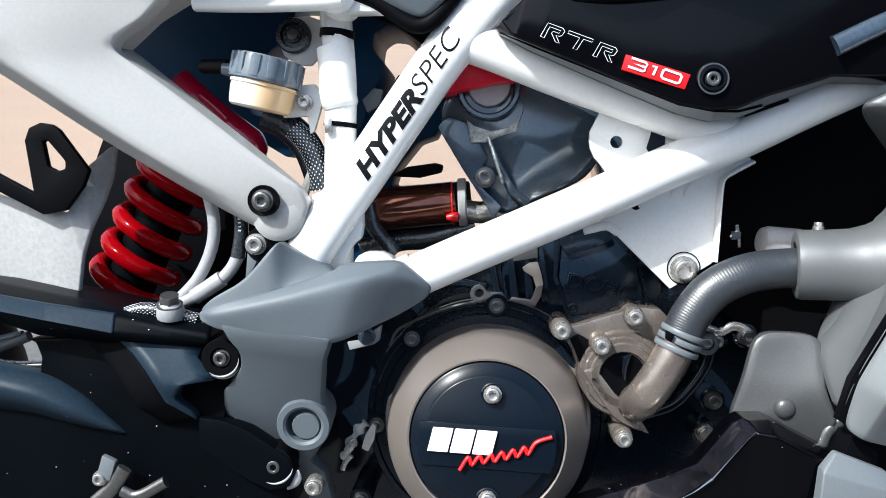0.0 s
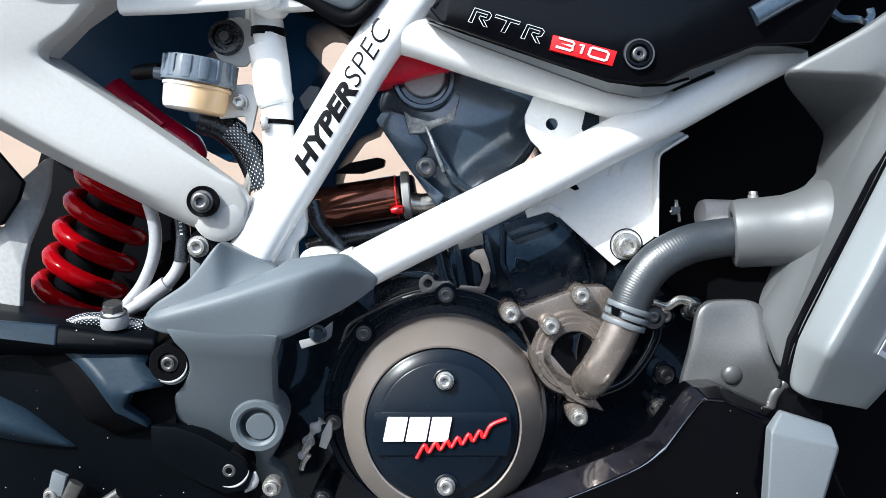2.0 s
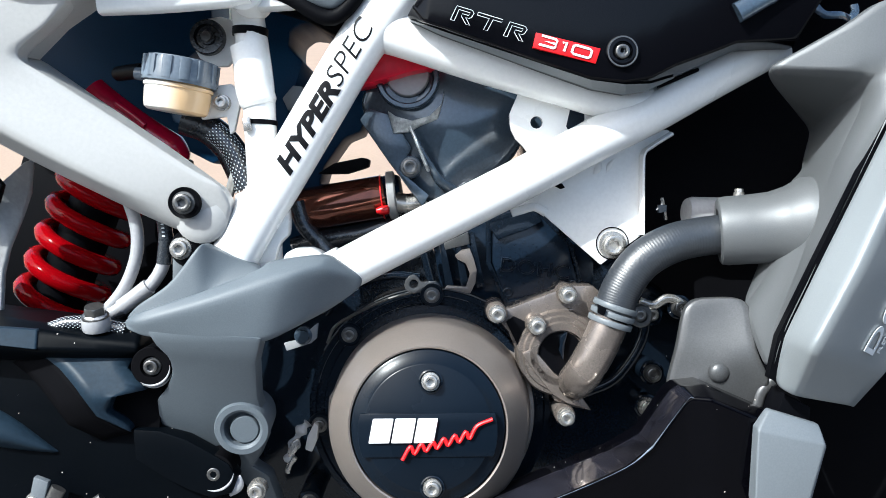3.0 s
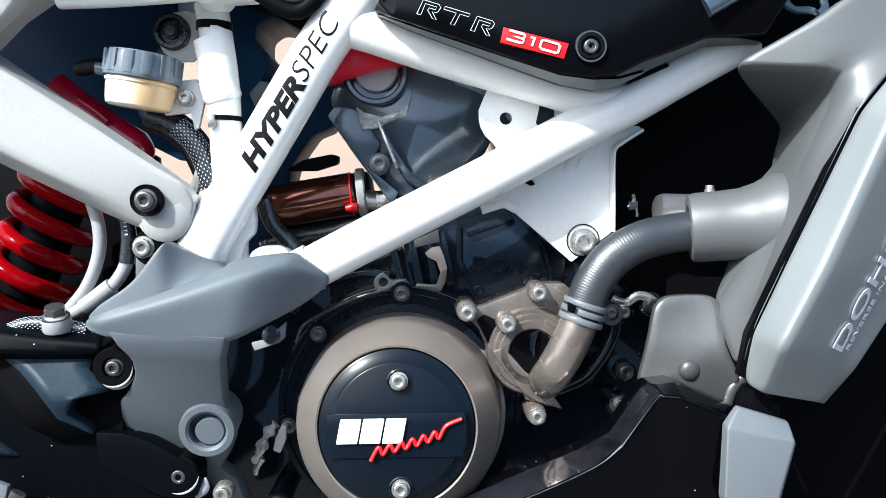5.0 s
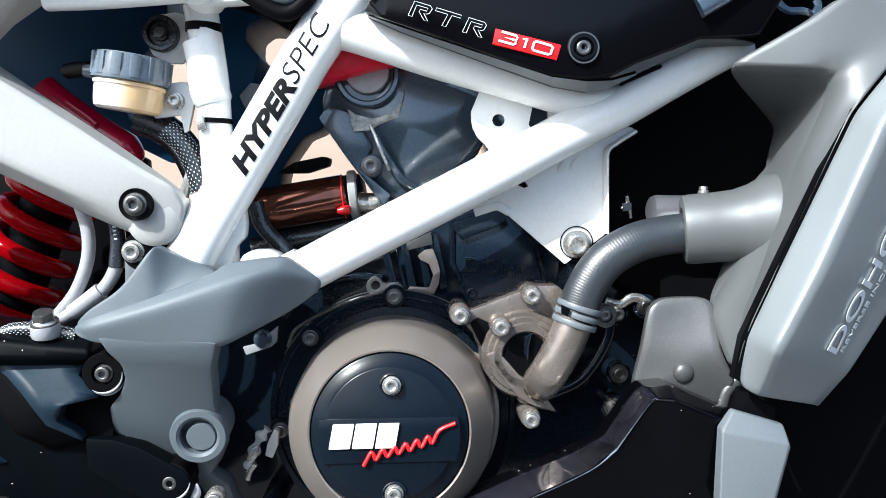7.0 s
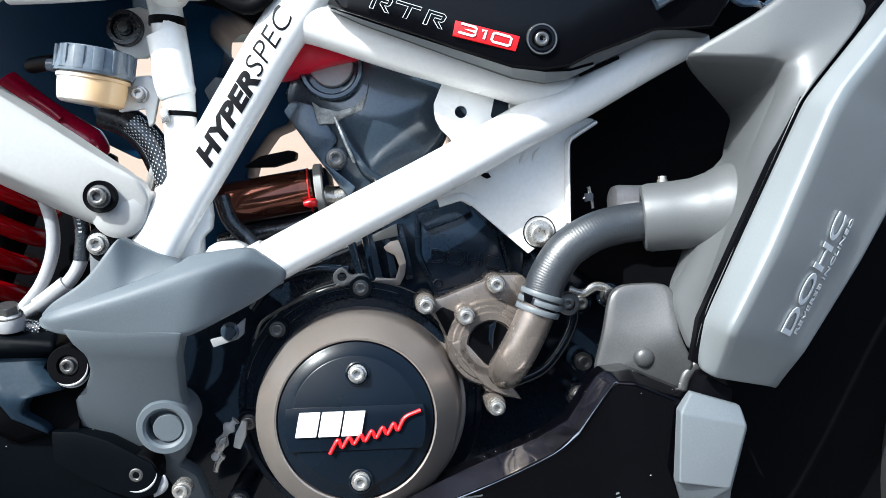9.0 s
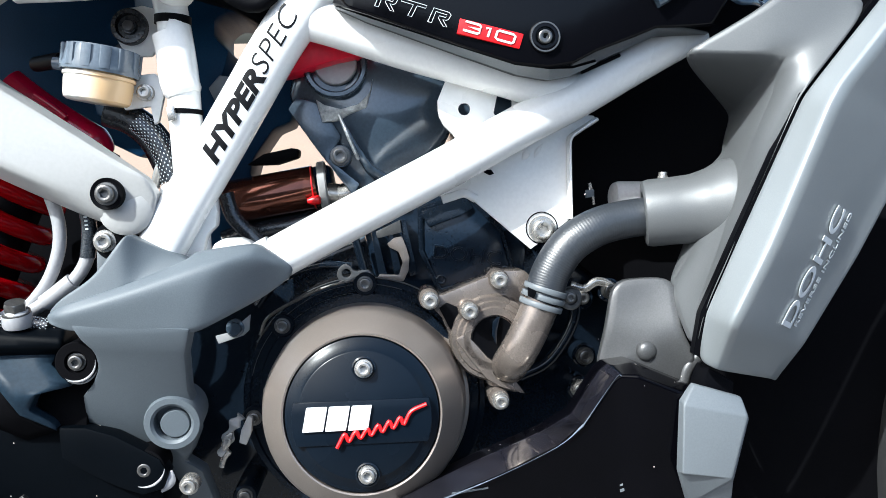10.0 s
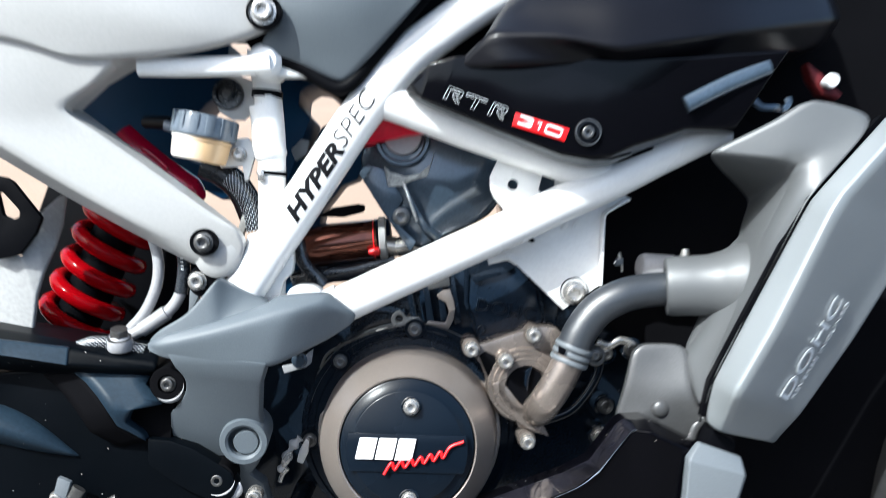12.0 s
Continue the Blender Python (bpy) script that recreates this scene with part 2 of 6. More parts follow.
def turned(profile, segs=40, centre=(0, 0, 0), axis=(0, -1, 0), bm=None, hexed=()):
    """A turned piece: profile of (radius, height along axis) from the rim inwards; rings whose number is in hexed are hexagons."""
    b = bm or bmesh.new()
    axis = Vector(axis).normalized()
    u = axis.orthogonal().normalized()
    w = axis.cross(u)
    rings = []
    for n, (r, h) in enumerate(profile):
        at = Vector(centre) + axis * h
        if r <= 0:
            rings.append([b.verts.new(at)])
            continue
        ring = []
        for j in range(segs):
            a = 2 * math.pi * j / segs
            k = r / math.cos((a % (math.pi / 3)) - math.pi / 6) * 0.87 if n in hexed else r
            ring.append(b.verts.new(at + (u * math.cos(a) + w * math.sin(a)) * k))
        rings.append(ring)
    for r, q in zip(rings, rings[1:]):
        for j in range(segs):
            face = [r[j - 1], r[j], q[j], q[j - 1]] if len(q) > 1 and len(r) > 1 else ([r[j - 1], r[j], q[0]] if len(q) == 1 else [r[0], q[j], q[j - 1]])
            b.faces.new(face)
    return b


def braid(name, pts, r, parent, turns=26, around=14, size=0.0006):
    """A woven sleeve: a black tube with pale threads that cross over it."""
    tube = part(name, sweep(pts, r, r, 2, 16), RUBBER, parent, "black braided cable sleeve")
    line = smooth_path(pts, 8)
    b = bmesh.new()
    for i in range(turns):
        s = i / (turns - 1) * (len(line) - 1.001)
        c = line[int(s)].lerp(line[int(s) + 1], s % 1)
        t = (line[int(s) + 1] - line[int(s)]).normalized()
        u = t.cross(Vector((0, 1, 0))).normalized()
        w = u.cross(t)
        for j in range(around):
            a = 2 * math.pi * (j + 0.5 * (i % 2)) / around
            n = u * math.cos(a) + w * math.sin(a)
            side = t.cross(n)
            at = c + n * (r * 1.01)
            quad = [at + t * size * p + side * size * q + n * 0.0001 for p, q in ((1.3, 0), (0, 0.8), (-1.3, 0), (0, -0.8))]
            top = b.verts.new(at + n * size * 0.6)
            vs = [b.verts.new(k) for k in quad]
            for k in range(4):
                b.faces.new((vs[k - 1], vs[k], top))
    tagged(part("threads", b, PALE_INK, tube), kind="stuff")
    return tube


BOLTS = {}


def bolt(parent, at, r, mat=STEEL, kind="cap", name="bolt", axis=None):
    """A socket-head, flanged or hexagon bolt whose head looks out of the bike's side at the place at."""
    key = (round(r, 4), mat.name, kind)
    if key not in BOLTS:
        if kind == "cap":
            prof = [(1.0 * r, -1.6 * r), (1.32 * r, -1.6 * r), (1.32 * r, 0.0), (1.26 * r, 0.1 * r), (1.0 * r, 0.12 * r), (1.0 * r, 0.72 * r),
        (0.95 * r, 0.84 * r), (0.84 * r, 0.9 * r),
                    (0.62 * r, 0.9 * r), (0.57 * r, 0.84 * r), (0.52 * r, 0.84 * r), (0.5 * r, 0.25 * r), (0, 0.2 * r)]
            b = turned(prof, 30, hexed=(9, 10, 11))
        elif kind == "hex":
            prof = [(1.25 * r, -0.8 * r), (1.25 * r, 0), (1.0 * r, 0.12 * r), (1.0 * r, 0.8 * r), (0.85 * r, 0.95 * r), (0, 0.97 * r)]
            b = turned(prof, 30, hexed=(2, 3))
        else:
            prof = [(r, -0.8 * r), (r, 0.0), (0.96 * r, 0.3 * r), (0.8 * r, 0.55 * r), (0.5 * r, 0.72 * r), (0, 0.8 * r)]
            b = turned(prof, 30)
        ob = part(name, b, mat, parent)
        BOLTS[key] = ob.data
    else:
        ob = new(name, BOLTS[key])
        ob.parent = parent
    ob.matrix_basis = Matrix.Translation(at) @ (Vector((0, -1, 0)).rotation_difference(Vector(axis)).to_matrix().to_4x4() if axis else Matrix())
    return ob


def lettering(name, text, mat, parent, low_left, low_right, tall, lift=0.0004, lean=0.0, weight=0.0, onto=None, label="", line=0.0):
    """Writing from low_left to low_right, tall metres high, raised by lift; onto(p) lays a point on a curved surface; line: outlines of that half-width alone."""
    data = bpy.data.curves.new(name, "FONT")
    data.body, data.offset, data.shear = text, weight, lean
    if line:
        data.fill_mode, data.bevel_depth, data.bevel_resolution = "NONE", line, 0
    else:
        data.extrude = 0.02
    data.resolution_u = 4
    draft = new(name, data)
    bpy.context.view_layer.update()
    me = bpy.data.meshes.new_from_object(draft.evaluated_get(bpy.context.evaluated_depsgraph_get()))
    bpy.data.objects.remove(draft)
    b = bmesh.new()
    b.from_mesh(me)
    bpy.data.meshes.remove(me)
    lo, hi = [Vector([pick(v.co[k] for v in b.verts) for k in range(3)]) for pick in (min, max)]
    if onto:
        for k in range(1, 12):
            bmesh.ops.bisect_plane(b, geom=b.verts[:] + b.edges[:] + b.faces[:], plane_co=(0, lo.y + (hi.y - lo.y) * k / 12, 0), plane_no=(0, 1, 0))
    a, c = Vector(low_left), Vector(low_right)
    along = c - a
    up = Vector((0, -1, 0)).cross(along).normalized() * -1
    if up.z < 0 and abs(up.z) > 0.2:
        up = -up
    out = along.cross(up).normalized()
    if out.y > 0:
        out = -out
    for v in b.verts:
        f = (v.co.x - lo[0]) / (hi[0] - lo[0])
        g = (v.co.y - lo[1]) / (hi[1] - lo[1])
        h = (v.co.z - lo[2]) / max(1e-9, hi[2] - lo[2])
        p = a + along * f + up * (g * tall)
        v.co = (onto(p) if onto else p) + out * (lift * (2 * h - 1))
    return part(name, b, mat, parent, label)


def rounding(ob, levels=3):
    """Rounds a panel off by its creases."""
    ob.modifiers.new("rounding", "SUBSURF").render_levels = levels
    ob.modifiers["rounding"].levels = levels
    ob.data.polygons.foreach_set("use_smooth", [True] * len(ob.data.polygons))
    ob.data.edges.foreach_set("use_edge_sharp", [False] * len(ob.data.edges))
    return ob


# ---- ground ----
def build_ground():
    b = bmesh.new()
    n = 40
    grid = [[b.verts.new(((i / n - 0.5) * 400, (j / n - 0.5) * 400, 0)) for j in range(n + 1)] for i in range(n + 1)]
    for i in range(n):
        for j in range(n):
            b.faces.new((grid[i][j], grid[i + 1][j], grid[i + 1][j + 1], grid[i][j + 1]))
    ground = part("ground", b, GROUND, None)
    tagged(ground, "sunlit sandy beige concrete ground", "ground", kind="structure")
    # Unseen dark strip, added to limit bounce and reflections from the bright ground.
    b = bmesh.new()
    bmesh.ops.create_cube(b, size=1, matrix=Matrix.Translation((0, -5.0, 0)) @ Matrix.Diagonal((60, 12.6, 0.012, 1)))
    rounded(b, 0.003)
    tagged(part("road", b, BOUNCE_STRIP, None), "unseen dark strip added under the motorcycle to set the ground bounce", "road", kind="structure")
    # Unseen wall added behind the camera; it blocks low sky and deepens blacks.
    b = bmesh.new()
    bmesh.ops.create_cube(b, size=1, matrix=Matrix.Translation((0, -3.15, 0.7)) @ Matrix.Diagonal((30, 0.3, 1.4, 1)))
    rounded(b, 0.01)
    tagged(part("sky_blocker", b, BLOCKER_DARK, None), "unseen plain dark wall added behind the camera to block the low sky", "wall", kind="structure")


build_ground()
bike = new("motorcycle")
bike.matrix_world = STAND
tagged(bike, "white and grey sport motorcycle leaning on its side stand", "motorcycle")


# ---- frame ----
def build_frame():
    tube_path = [(-0.0900, 0.0030, 0.5900), (-0.0750, 0.0030, 0.6160), (-0.0510, 0.0030, 0.6540), (-0.0270, 0.0030, 0.6930),
        (-0.0030, 0.0030, 0.7310)] + [(0.0281, 0.0030, 0.7715), (0.0525, 0.0030, 0.7928), (0.0836, 0.0030, 0.8160), (0.1045, 0.0030, 0.8287),
        (0.1400, 0.0030, 0.8480)]
    main = part("trellis_frame", sweep(tube_path, 0.0158, 0.0148, 2.6, 28), WHITE, bike, "glossy white painted tubular trellis frame")
    part("upper_tube", sweep([(0.0150, 0.0040, 0.7410), (0.0320, 0.0040, 0.7360), (0.0770, 0.0040, 0.7210), (0.1220, 0.0040, 0.7080), (0.1590, 0.0040, 0.6970),
        (0.1890, 0.0040, 0.6910)], 0.0138, 0.0138, 2.2, 24), WHITE, main)
    part("lower_tube", sweep([(-0.0490, 0.0020, 0.5670), (-0.0050, 0.0020, 0.5900), (0.0390, 0.0020, 0.6120), (0.1040, 0.0020, 0.6440), (0.1540, 0.0020, 0.6700),
        (0.1890, 0.0020, 0.6870), (0.2270, 0.0020, 0.7080), (0.2570, 0.0020, 0.7240), (0.2730, 0.0020, 0.7320)], 0.0144, 0.0144, 2.2, 24), WHITE, main)
    part("end_sleeve", sweep([(-0.0490, 0.0020, 0.5670), (-0.0270, 0.0020, 0.5790), (-0.0130, 0.0020, 0.5860)], 0.0160, 0.0160, 2.2, 24, 3), WHITE, main)
    # upright behind the main tube, with its sleeve and foot
    part("upright_tube", sweep([(-0.0690, 0.0160, 0.5840), (-0.0690, 0.0160, 0.6150), (-0.0700, 0.0160, 0.6540), (-0.0710, 0.0160, 0.6840),
        (-0.0720, 0.0160, 0.7110), (-0.0760, 0.0160, 0.7450), (-0.0780, 0.0160, 0.7590)], 0.0107, 0.0107, 2.2, 20), WHITE, main)
    part("sleeve", sweep([(-0.0780, 0.0150, 0.7370), (-0.0770, 0.0150, 0.7350), (-0.0750, 0.0150, 0.7220), (-0.0740, 0.0150, 0.7070), (-0.0720, 0.0150, 0.6990),
        (-0.0710, 0.0150, 0.6950)], 0.0122, 0.0122, 2.6, 28, radius=lambda s: min(1, 0.93 + 0.5 * s, 0.88 + 0.8 * (1 - s))), WHITE, main)
    part("foot_gusset", prism([(-0.0960, 0.0000, 0.5880), (-0.0870, 0.0000, 0.6360), (-0.0770, 0.0000, 0.6400), (-0.0680, 0.0000, 0.6540),
        (-0.0530, 0.0000, 0.6430), (-0.0510, 0.0000, 0.6170), (-0.0520, 0.0000, 0.6080), (-0.0580, 0.0000, 0.6030),
        (-0.0610, 0.0000, 0.5900)], 0.004, 0.018, 0.003), WHITE, main)
    # plates welded to the rails
    hole = [(c[0] + 0.0042 * math.cos(a), c[2] + 0.0042 * math.sin(a)) for c in [(0.1150, 0.0160, 0.6820)] for a in [i * math.pi / 6 for i in range(12)]]
    part("ear_plate", prism([(0.1040, 0.0160, 0.7040), (0.1000, 0.0160, 0.6950), (0.0970, 0.0160, 0.6880), (0.0970, 0.0160, 0.6820), (0.0980, 0.0160, 0.6770),
        (0.1010, 0.0160, 0.6710), (0.1060, 0.0160, 0.6660), (0.1130, 0.0160, 0.6570), (0.1500, 0.0160, 0.6620), (0.1780, 0.0160, 0.6860),
        (0.1470, 0.0160, 0.7010)], 0.014, 0.0185, 0.0,
         [hole, [(0.1350, 0.0160, 0.6790), (0.1380, 0.0160, 0.6920), (0.1480, 0.0160, 0.6880), (0.1480, 0.0160, 0.6820),
        (0.1370, 0.0160, 0.6760)]]), WHITE, main, "white welded ear plate with two holes")
    plate = part("gusset_plate", prism([(0.0970, 0.0270, 0.6230), (0.1020, 0.0270, 0.6250), (0.1160, 0.0270, 0.6240), (0.1610, 0.0270, 0.5840),
        (0.1890, 0.0270, 0.6040), (0.1890, 0.0270, 0.6540), (0.1920, 0.0270, 0.6640), (0.2100, 0.0270, 0.6740), (0.2080, 0.0270, 0.6770), (0.1820, 0.0270, 0.6790),
        (0.1310, 0.0270, 0.6530)], 0.026, 0.030, 0.0009), WHITE, main,
                 "white triangular welded gusset plate")
    part("flange", sweep([(0.1890, 0.0240, 0.6050), (0.1890, 0.0240, 0.6220), (0.1890, 0.0240, 0.6510), (0.1900, 0.0240, 0.6610), (0.1960, 0.0240, 0.6660),
        (0.2090, 0.0240, 0.6740)], 0.0018, 0.006, 2, 10), WHITE, plate)
    part("pocket", turned([(0.0115, -0.001), (0.0115, 0.0006), (0.0108, 0.001), (0.0108, -0.0005), (0, -0.0006)], 30, (0.1690, 0.0260, 0.5990)), BLACK, plate)
    bolt(plate, (0.1690, 0.0240, 0.5980), 0.0072)
    part("lip", sweep([(0.0990, 0.0270, 0.6210), (0.1060, 0.0270, 0.6230), (0.1150, 0.0270, 0.6250), (0.1230, 0.0270, 0.6210)], 0.0032, 0.003, 2.4, 14), WHITE, plate)
    part("weld_spot", sweep([(0.1430, 0.0260, 0.6590), (0.1490, 0.0260, 0.6620),
        (0.1570, 0.0260, 0.6640)], 0.0034, 0.0014, 2, 14, radius=lambda s: 0.15 + math.sin(math.pi * s)), WHITE, plate)
    part("weld_spot", sweep([(0.1650, 0.0260, 0.6480), (0.1670, 0.0260, 0.6530),
        (0.1710, 0.0260, 0.6580)], 0.0015, 0.0009, 2, 12, radius=lambda s: 0.15 + math.sin(math.pi * s)), WHITE, plate)
    part("weld_spot", sweep([(0.1560, 0.0260, 0.6470), (0.1590, 0.0260, 0.6510),
        (0.1610, 0.0260, 0.6560)], 0.0022, 0.0009, 2, 12, radius=lambda s: 0.15 + math.sin(math.pi * s)), WHITE, plate)
    part("slot", prism([(0.1280, 0.0000, 0.6410), (0.1340, 0.0000, 0.6410), (0.1360, 0.0000, 0.6380), (0.1330, 0.0000, 0.6370),
        (0.1290, 0.0000, 0.6390)], 0.0245, 0.028, 0.0004), BLACK, plate)
    # rear upper bar with its wedge
    part("seat_bar", sweep([(-0.1620, -0.0160, 0.7560), (-0.1290, -0.0160, 0.7570), (-0.0840, -0.0160, 0.7600),
        (-0.0680, -0.0160, 0.7620)], 0.0072, 0.0072, 3, 20), WHITE, main)
    part("seat_node", turned([(0, 0.016), (0.009, 0.0155), (0.0125, 0.012), (0.013, 0.0), (0.013, -0.02), (0, -0.02)], 28, (-0.0730, -0.0040, 0.7640)), WHITE, main)
    part("wedge", prism([(-0.0870, 0.0000, 0.7730), (-0.0630, 0.0000, 0.7690), (-0.0410, 0.0000, 0.7580), (-0.0430, 0.0000, 0.7550), (-0.0750, 0.0000, 0.7530),
        (-0.0850, 0.0000, 0.7570)], -0.012, 0.004, 0.0015), WHITE, main)
    bolt(main, (-0.0700, 0.0010, 0.7580), 0.0022, BLACK, "dome", "hole_plug")

    def on_tube(p):
        a, c = Vector(tube_path[1]), Vector(tube_path[3])
        a.y = c.y = 0.0
        d = (c - a).normalized()
        flat = Vector((p.x - a.x, 0, p.z - a.z))
        s = (flat - d * flat.dot(d)).length / 0.0158
        return Vector((p.x, 0.003 - 0.0148 * max(0.02, 1 - min(0.99, s) ** 2.6) ** (1 / 2.6), p.z))
    lettering("lettering", "HYPER", BLACK_INK, main, (-0.0470, -0.0110, 0.6470),
        (-0.0130, -0.0110, 0.7020), 0.0128, 0.0003, 0.3, 0.045, on_tube, "bold black frame lettering")
    lettering("lettering", "SPEC", BLACK_INK, main, (-0.0140, -0.0110, 0.7030),
        (0.0100, -0.0110, 0.7420), 0.0128, 0.0003, 0.25, -0.012, on_tube, "thin black frame lettering")


build_frame()


# ---- white rear panel and grey panel above it ----
def build_tail():
    v = ([(-0.0900, -0.0160, 0.6410), (-0.0850, -0.0120, 0.6290), (-0.0890, -0.0100, 0.6140), (-0.1020, -0.0080, 0.6070), (-0.1260, -0.0060, 0.6140),
        (-0.2160, -0.0100, 0.6600), (-0.2900, -0.0140, 0.7040), (-0.4100, -0.0200, 0.7690)]
         + [(-0.3720, -0.0400, 0.7730), (-0.2510, -0.0360, 0.7870), (-0.2050, -0.0360, 0.7730), (-0.1690, -0.0330, 0.7620), (-0.1910, -0.0300, 0.7400),
        (-0.2160, -0.0280, 0.7230)] + [(-0.1940, -0.0240, 0.7110), (-0.1570, -0.0200, 0.6860), (-0.1130, -0.0180, 0.6550), (-0.1230, -0.0210, 0.6230),
        (-0.2080, -0.0290, 0.6680), (-0.2770, -0.0350, 0.7110), (-0.3910, -0.0420, 0.7730)])
    faces = [(0, 1, 2, 3, 17, 16), (3, 4, 17), (16, 17, 18, 15), (15, 18, 19, 14), (14, 19, 13), (19, 20, 8, 9), (19, 9, 10, 13), (13, 10, 11, 12), (4, 5, 18, 17),
        (5, 6, 19, 18), (6, 7, 20, 19)]
    panel = rounding(part("rear_side_panel", facets(v, faces, 0.016, soft=0.1, sharp=((17, 18), (18, 19), (19, 20))), WHITE_MATT, bike, "satin white moulded rear side panel"))
    part("inner_edge", facets([(-0.1580, -0.0160, 0.6860), (-0.1140, -0.0140, 0.6550), (-0.0910, -0.0120, 0.6410), (-0.0990, 0.0060, 0.6450),
        (-0.1310, 0.0060, 0.6690), (-0.1740, 0.0060, 0.6990), (-0.2070, 0.0040, 0.7230), (-0.2100, 0.0000, 0.7250), (-0.1960, -0.0200, 0.7120),
        (-0.2180, -0.0220, 0.7230)],
                              [(0, 1, 4, 5), (1, 2, 3, 4), (0, 5, 6, 8), (6, 7, 8), (7, 9, 8)], 0.002, 0.0), WHITE_MATT, panel)
    part("return_edge", facets([(-0.2170, -0.0260, 0.7240), (-0.1960, -0.0280, 0.7410), (-0.1730, -0.0320, 0.7580), (-0.1570, -0.0300, 0.7610),
        (-0.1600, -0.0040, 0.7620), (-0.1900, 0.0000, 0.7440), (-0.2080, -0.0040, 0.7240)], [(0, 1, 5, 6), (1, 2, 3, 4, 5)], 0.002, 0.001), WHITE_MATT, panel)
    part("recess", turned([(0.0100, -0.008), (0.0100, 0.0), (0.0097, 0.0004), (0.0092, 0.0), (0, -0.0002)], 36, (-0.1130, -0.0200, 0.6310)), BLACK, panel)
    bolt(panel, (-0.1130, -0.0200, 0.6310), 0.0056, DARK_STEEL)
    part("boss", turned([(0.0, 0.014), (0.013, 0.0135), (0.0175, 0.010), (0.018, -0.012), (0, -0.012)], 36, (-0.1050, 0.0000, 0.6220)), WHITE_MATT, panel)

    w = [(-0.3680, -0.0450, 0.8460), (-0.3720, -0.0400, 0.7730), (-0.2480, -0.0400, 0.7700), (-0.2070, -0.0380, 0.7580), (-0.1850, -0.0360, 0.7560),
        (-0.1240, -0.0340, 0.7650), (-0.0820, -0.0300, 0.7780), (-0.0620, -0.0260, 0.7900), (-0.0600, -0.0260, 0.8130), (-0.0840, -0.0300, 0.8660),
        (-0.2440, -0.0500, 0.8650), (-0.2060, -0.0500, 0.7970), (-0.1330, -0.0450, 0.7860)]
    tail = rounding(part("tail_panel", facets(w, [(0, 1, 2, 11, 10), (2, 3, 4, 11), (4, 5, 12, 11), (5, 6, 12), (6, 7, 8, 9, 12),
        (12, 9, 10, 11)], 0.012, 0.003, 3, soft=0.15), WHITE_MATT, bike, "white satin tail panel over the frame"))
    part("recess", turned([(0.0125, -0.004), (0.0125, 0.001), (0.0115, 0.0014), (0.0112, -0.003), (0, -0.003)], 32, (-0.0710, -0.0330, 0.7950)), BLACK, tail)
    bolt(tail, (-0.0720, -0.0300, 0.7960), 0.0074, STEEL)
    g = [(-0.0610, -0.0300, 0.8630), (-0.0610, -0.0260, 0.7940), (-0.0790, -0.0180, 0.7730), (-0.0480, -0.0160, 0.7630), (-0.0160, -0.0140, 0.7490),
        (0.0050, -0.0200, 0.7710), (0.0390, -0.0260, 0.8120), (0.0790, -0.0280, 0.8670), (-0.0140, -0.0360, 0.8010)]
    seat = rounding(part("seat_panel", facets(g, [(0, 1, 8), (1, 2, 3, 8), (3, 4, 5, 8), (5, 6, 7, 8),
        (0, 8, 7)], 0.012, 0.002, 3, soft=0.2), GREY, bike, "dark grey plastic panel below the seat"))
    # Out of view; added to keep the sun off the shock and air box.
    part("seat_cushion", prism([(-0.4660, 0.0000, 0.9600), (-0.1890, 0.0000, 0.9400), (0.0580, 0.0000, 0.9210), (0.0730, 0.0000, 0.8680),
        (-0.0730, 0.0000, 0.8610), (-0.2690, 0.0000, 0.8550), (-0.4670, 0.0000, 0.8700)], -0.03, 0.28, 0.02), BLACK, seat, "black seat cushion, out of view, added to shade the parts below")
    part("backing", prism([(-0.1040, 0.0400, 0.8600), (0.1350, 0.0400, 0.8710), (0.0640, 0.0400, 0.8100), (0.0160, 0.0400, 0.7590), (-0.0140, 0.0400, 0.7400),
        (-0.0420, 0.0400, 0.7570), (-0.0820, 0.0400, 0.7690), (-0.1000, 0.0400, 0.7900)], 0.03, 0.05, 0.003), BLACK, seat)
    part("edge_strip", sweep([(-0.0810, -0.0120, 0.7720), (-0.0480, -0.0120, 0.7620), (-0.0170, -0.0120, 0.7470), (0.0080, -0.0120, 0.7740),
        (0.0420, -0.0120, 0.8170)], 0.0052, 0.004, 2, 10), BLACK, seat)


build_tail()


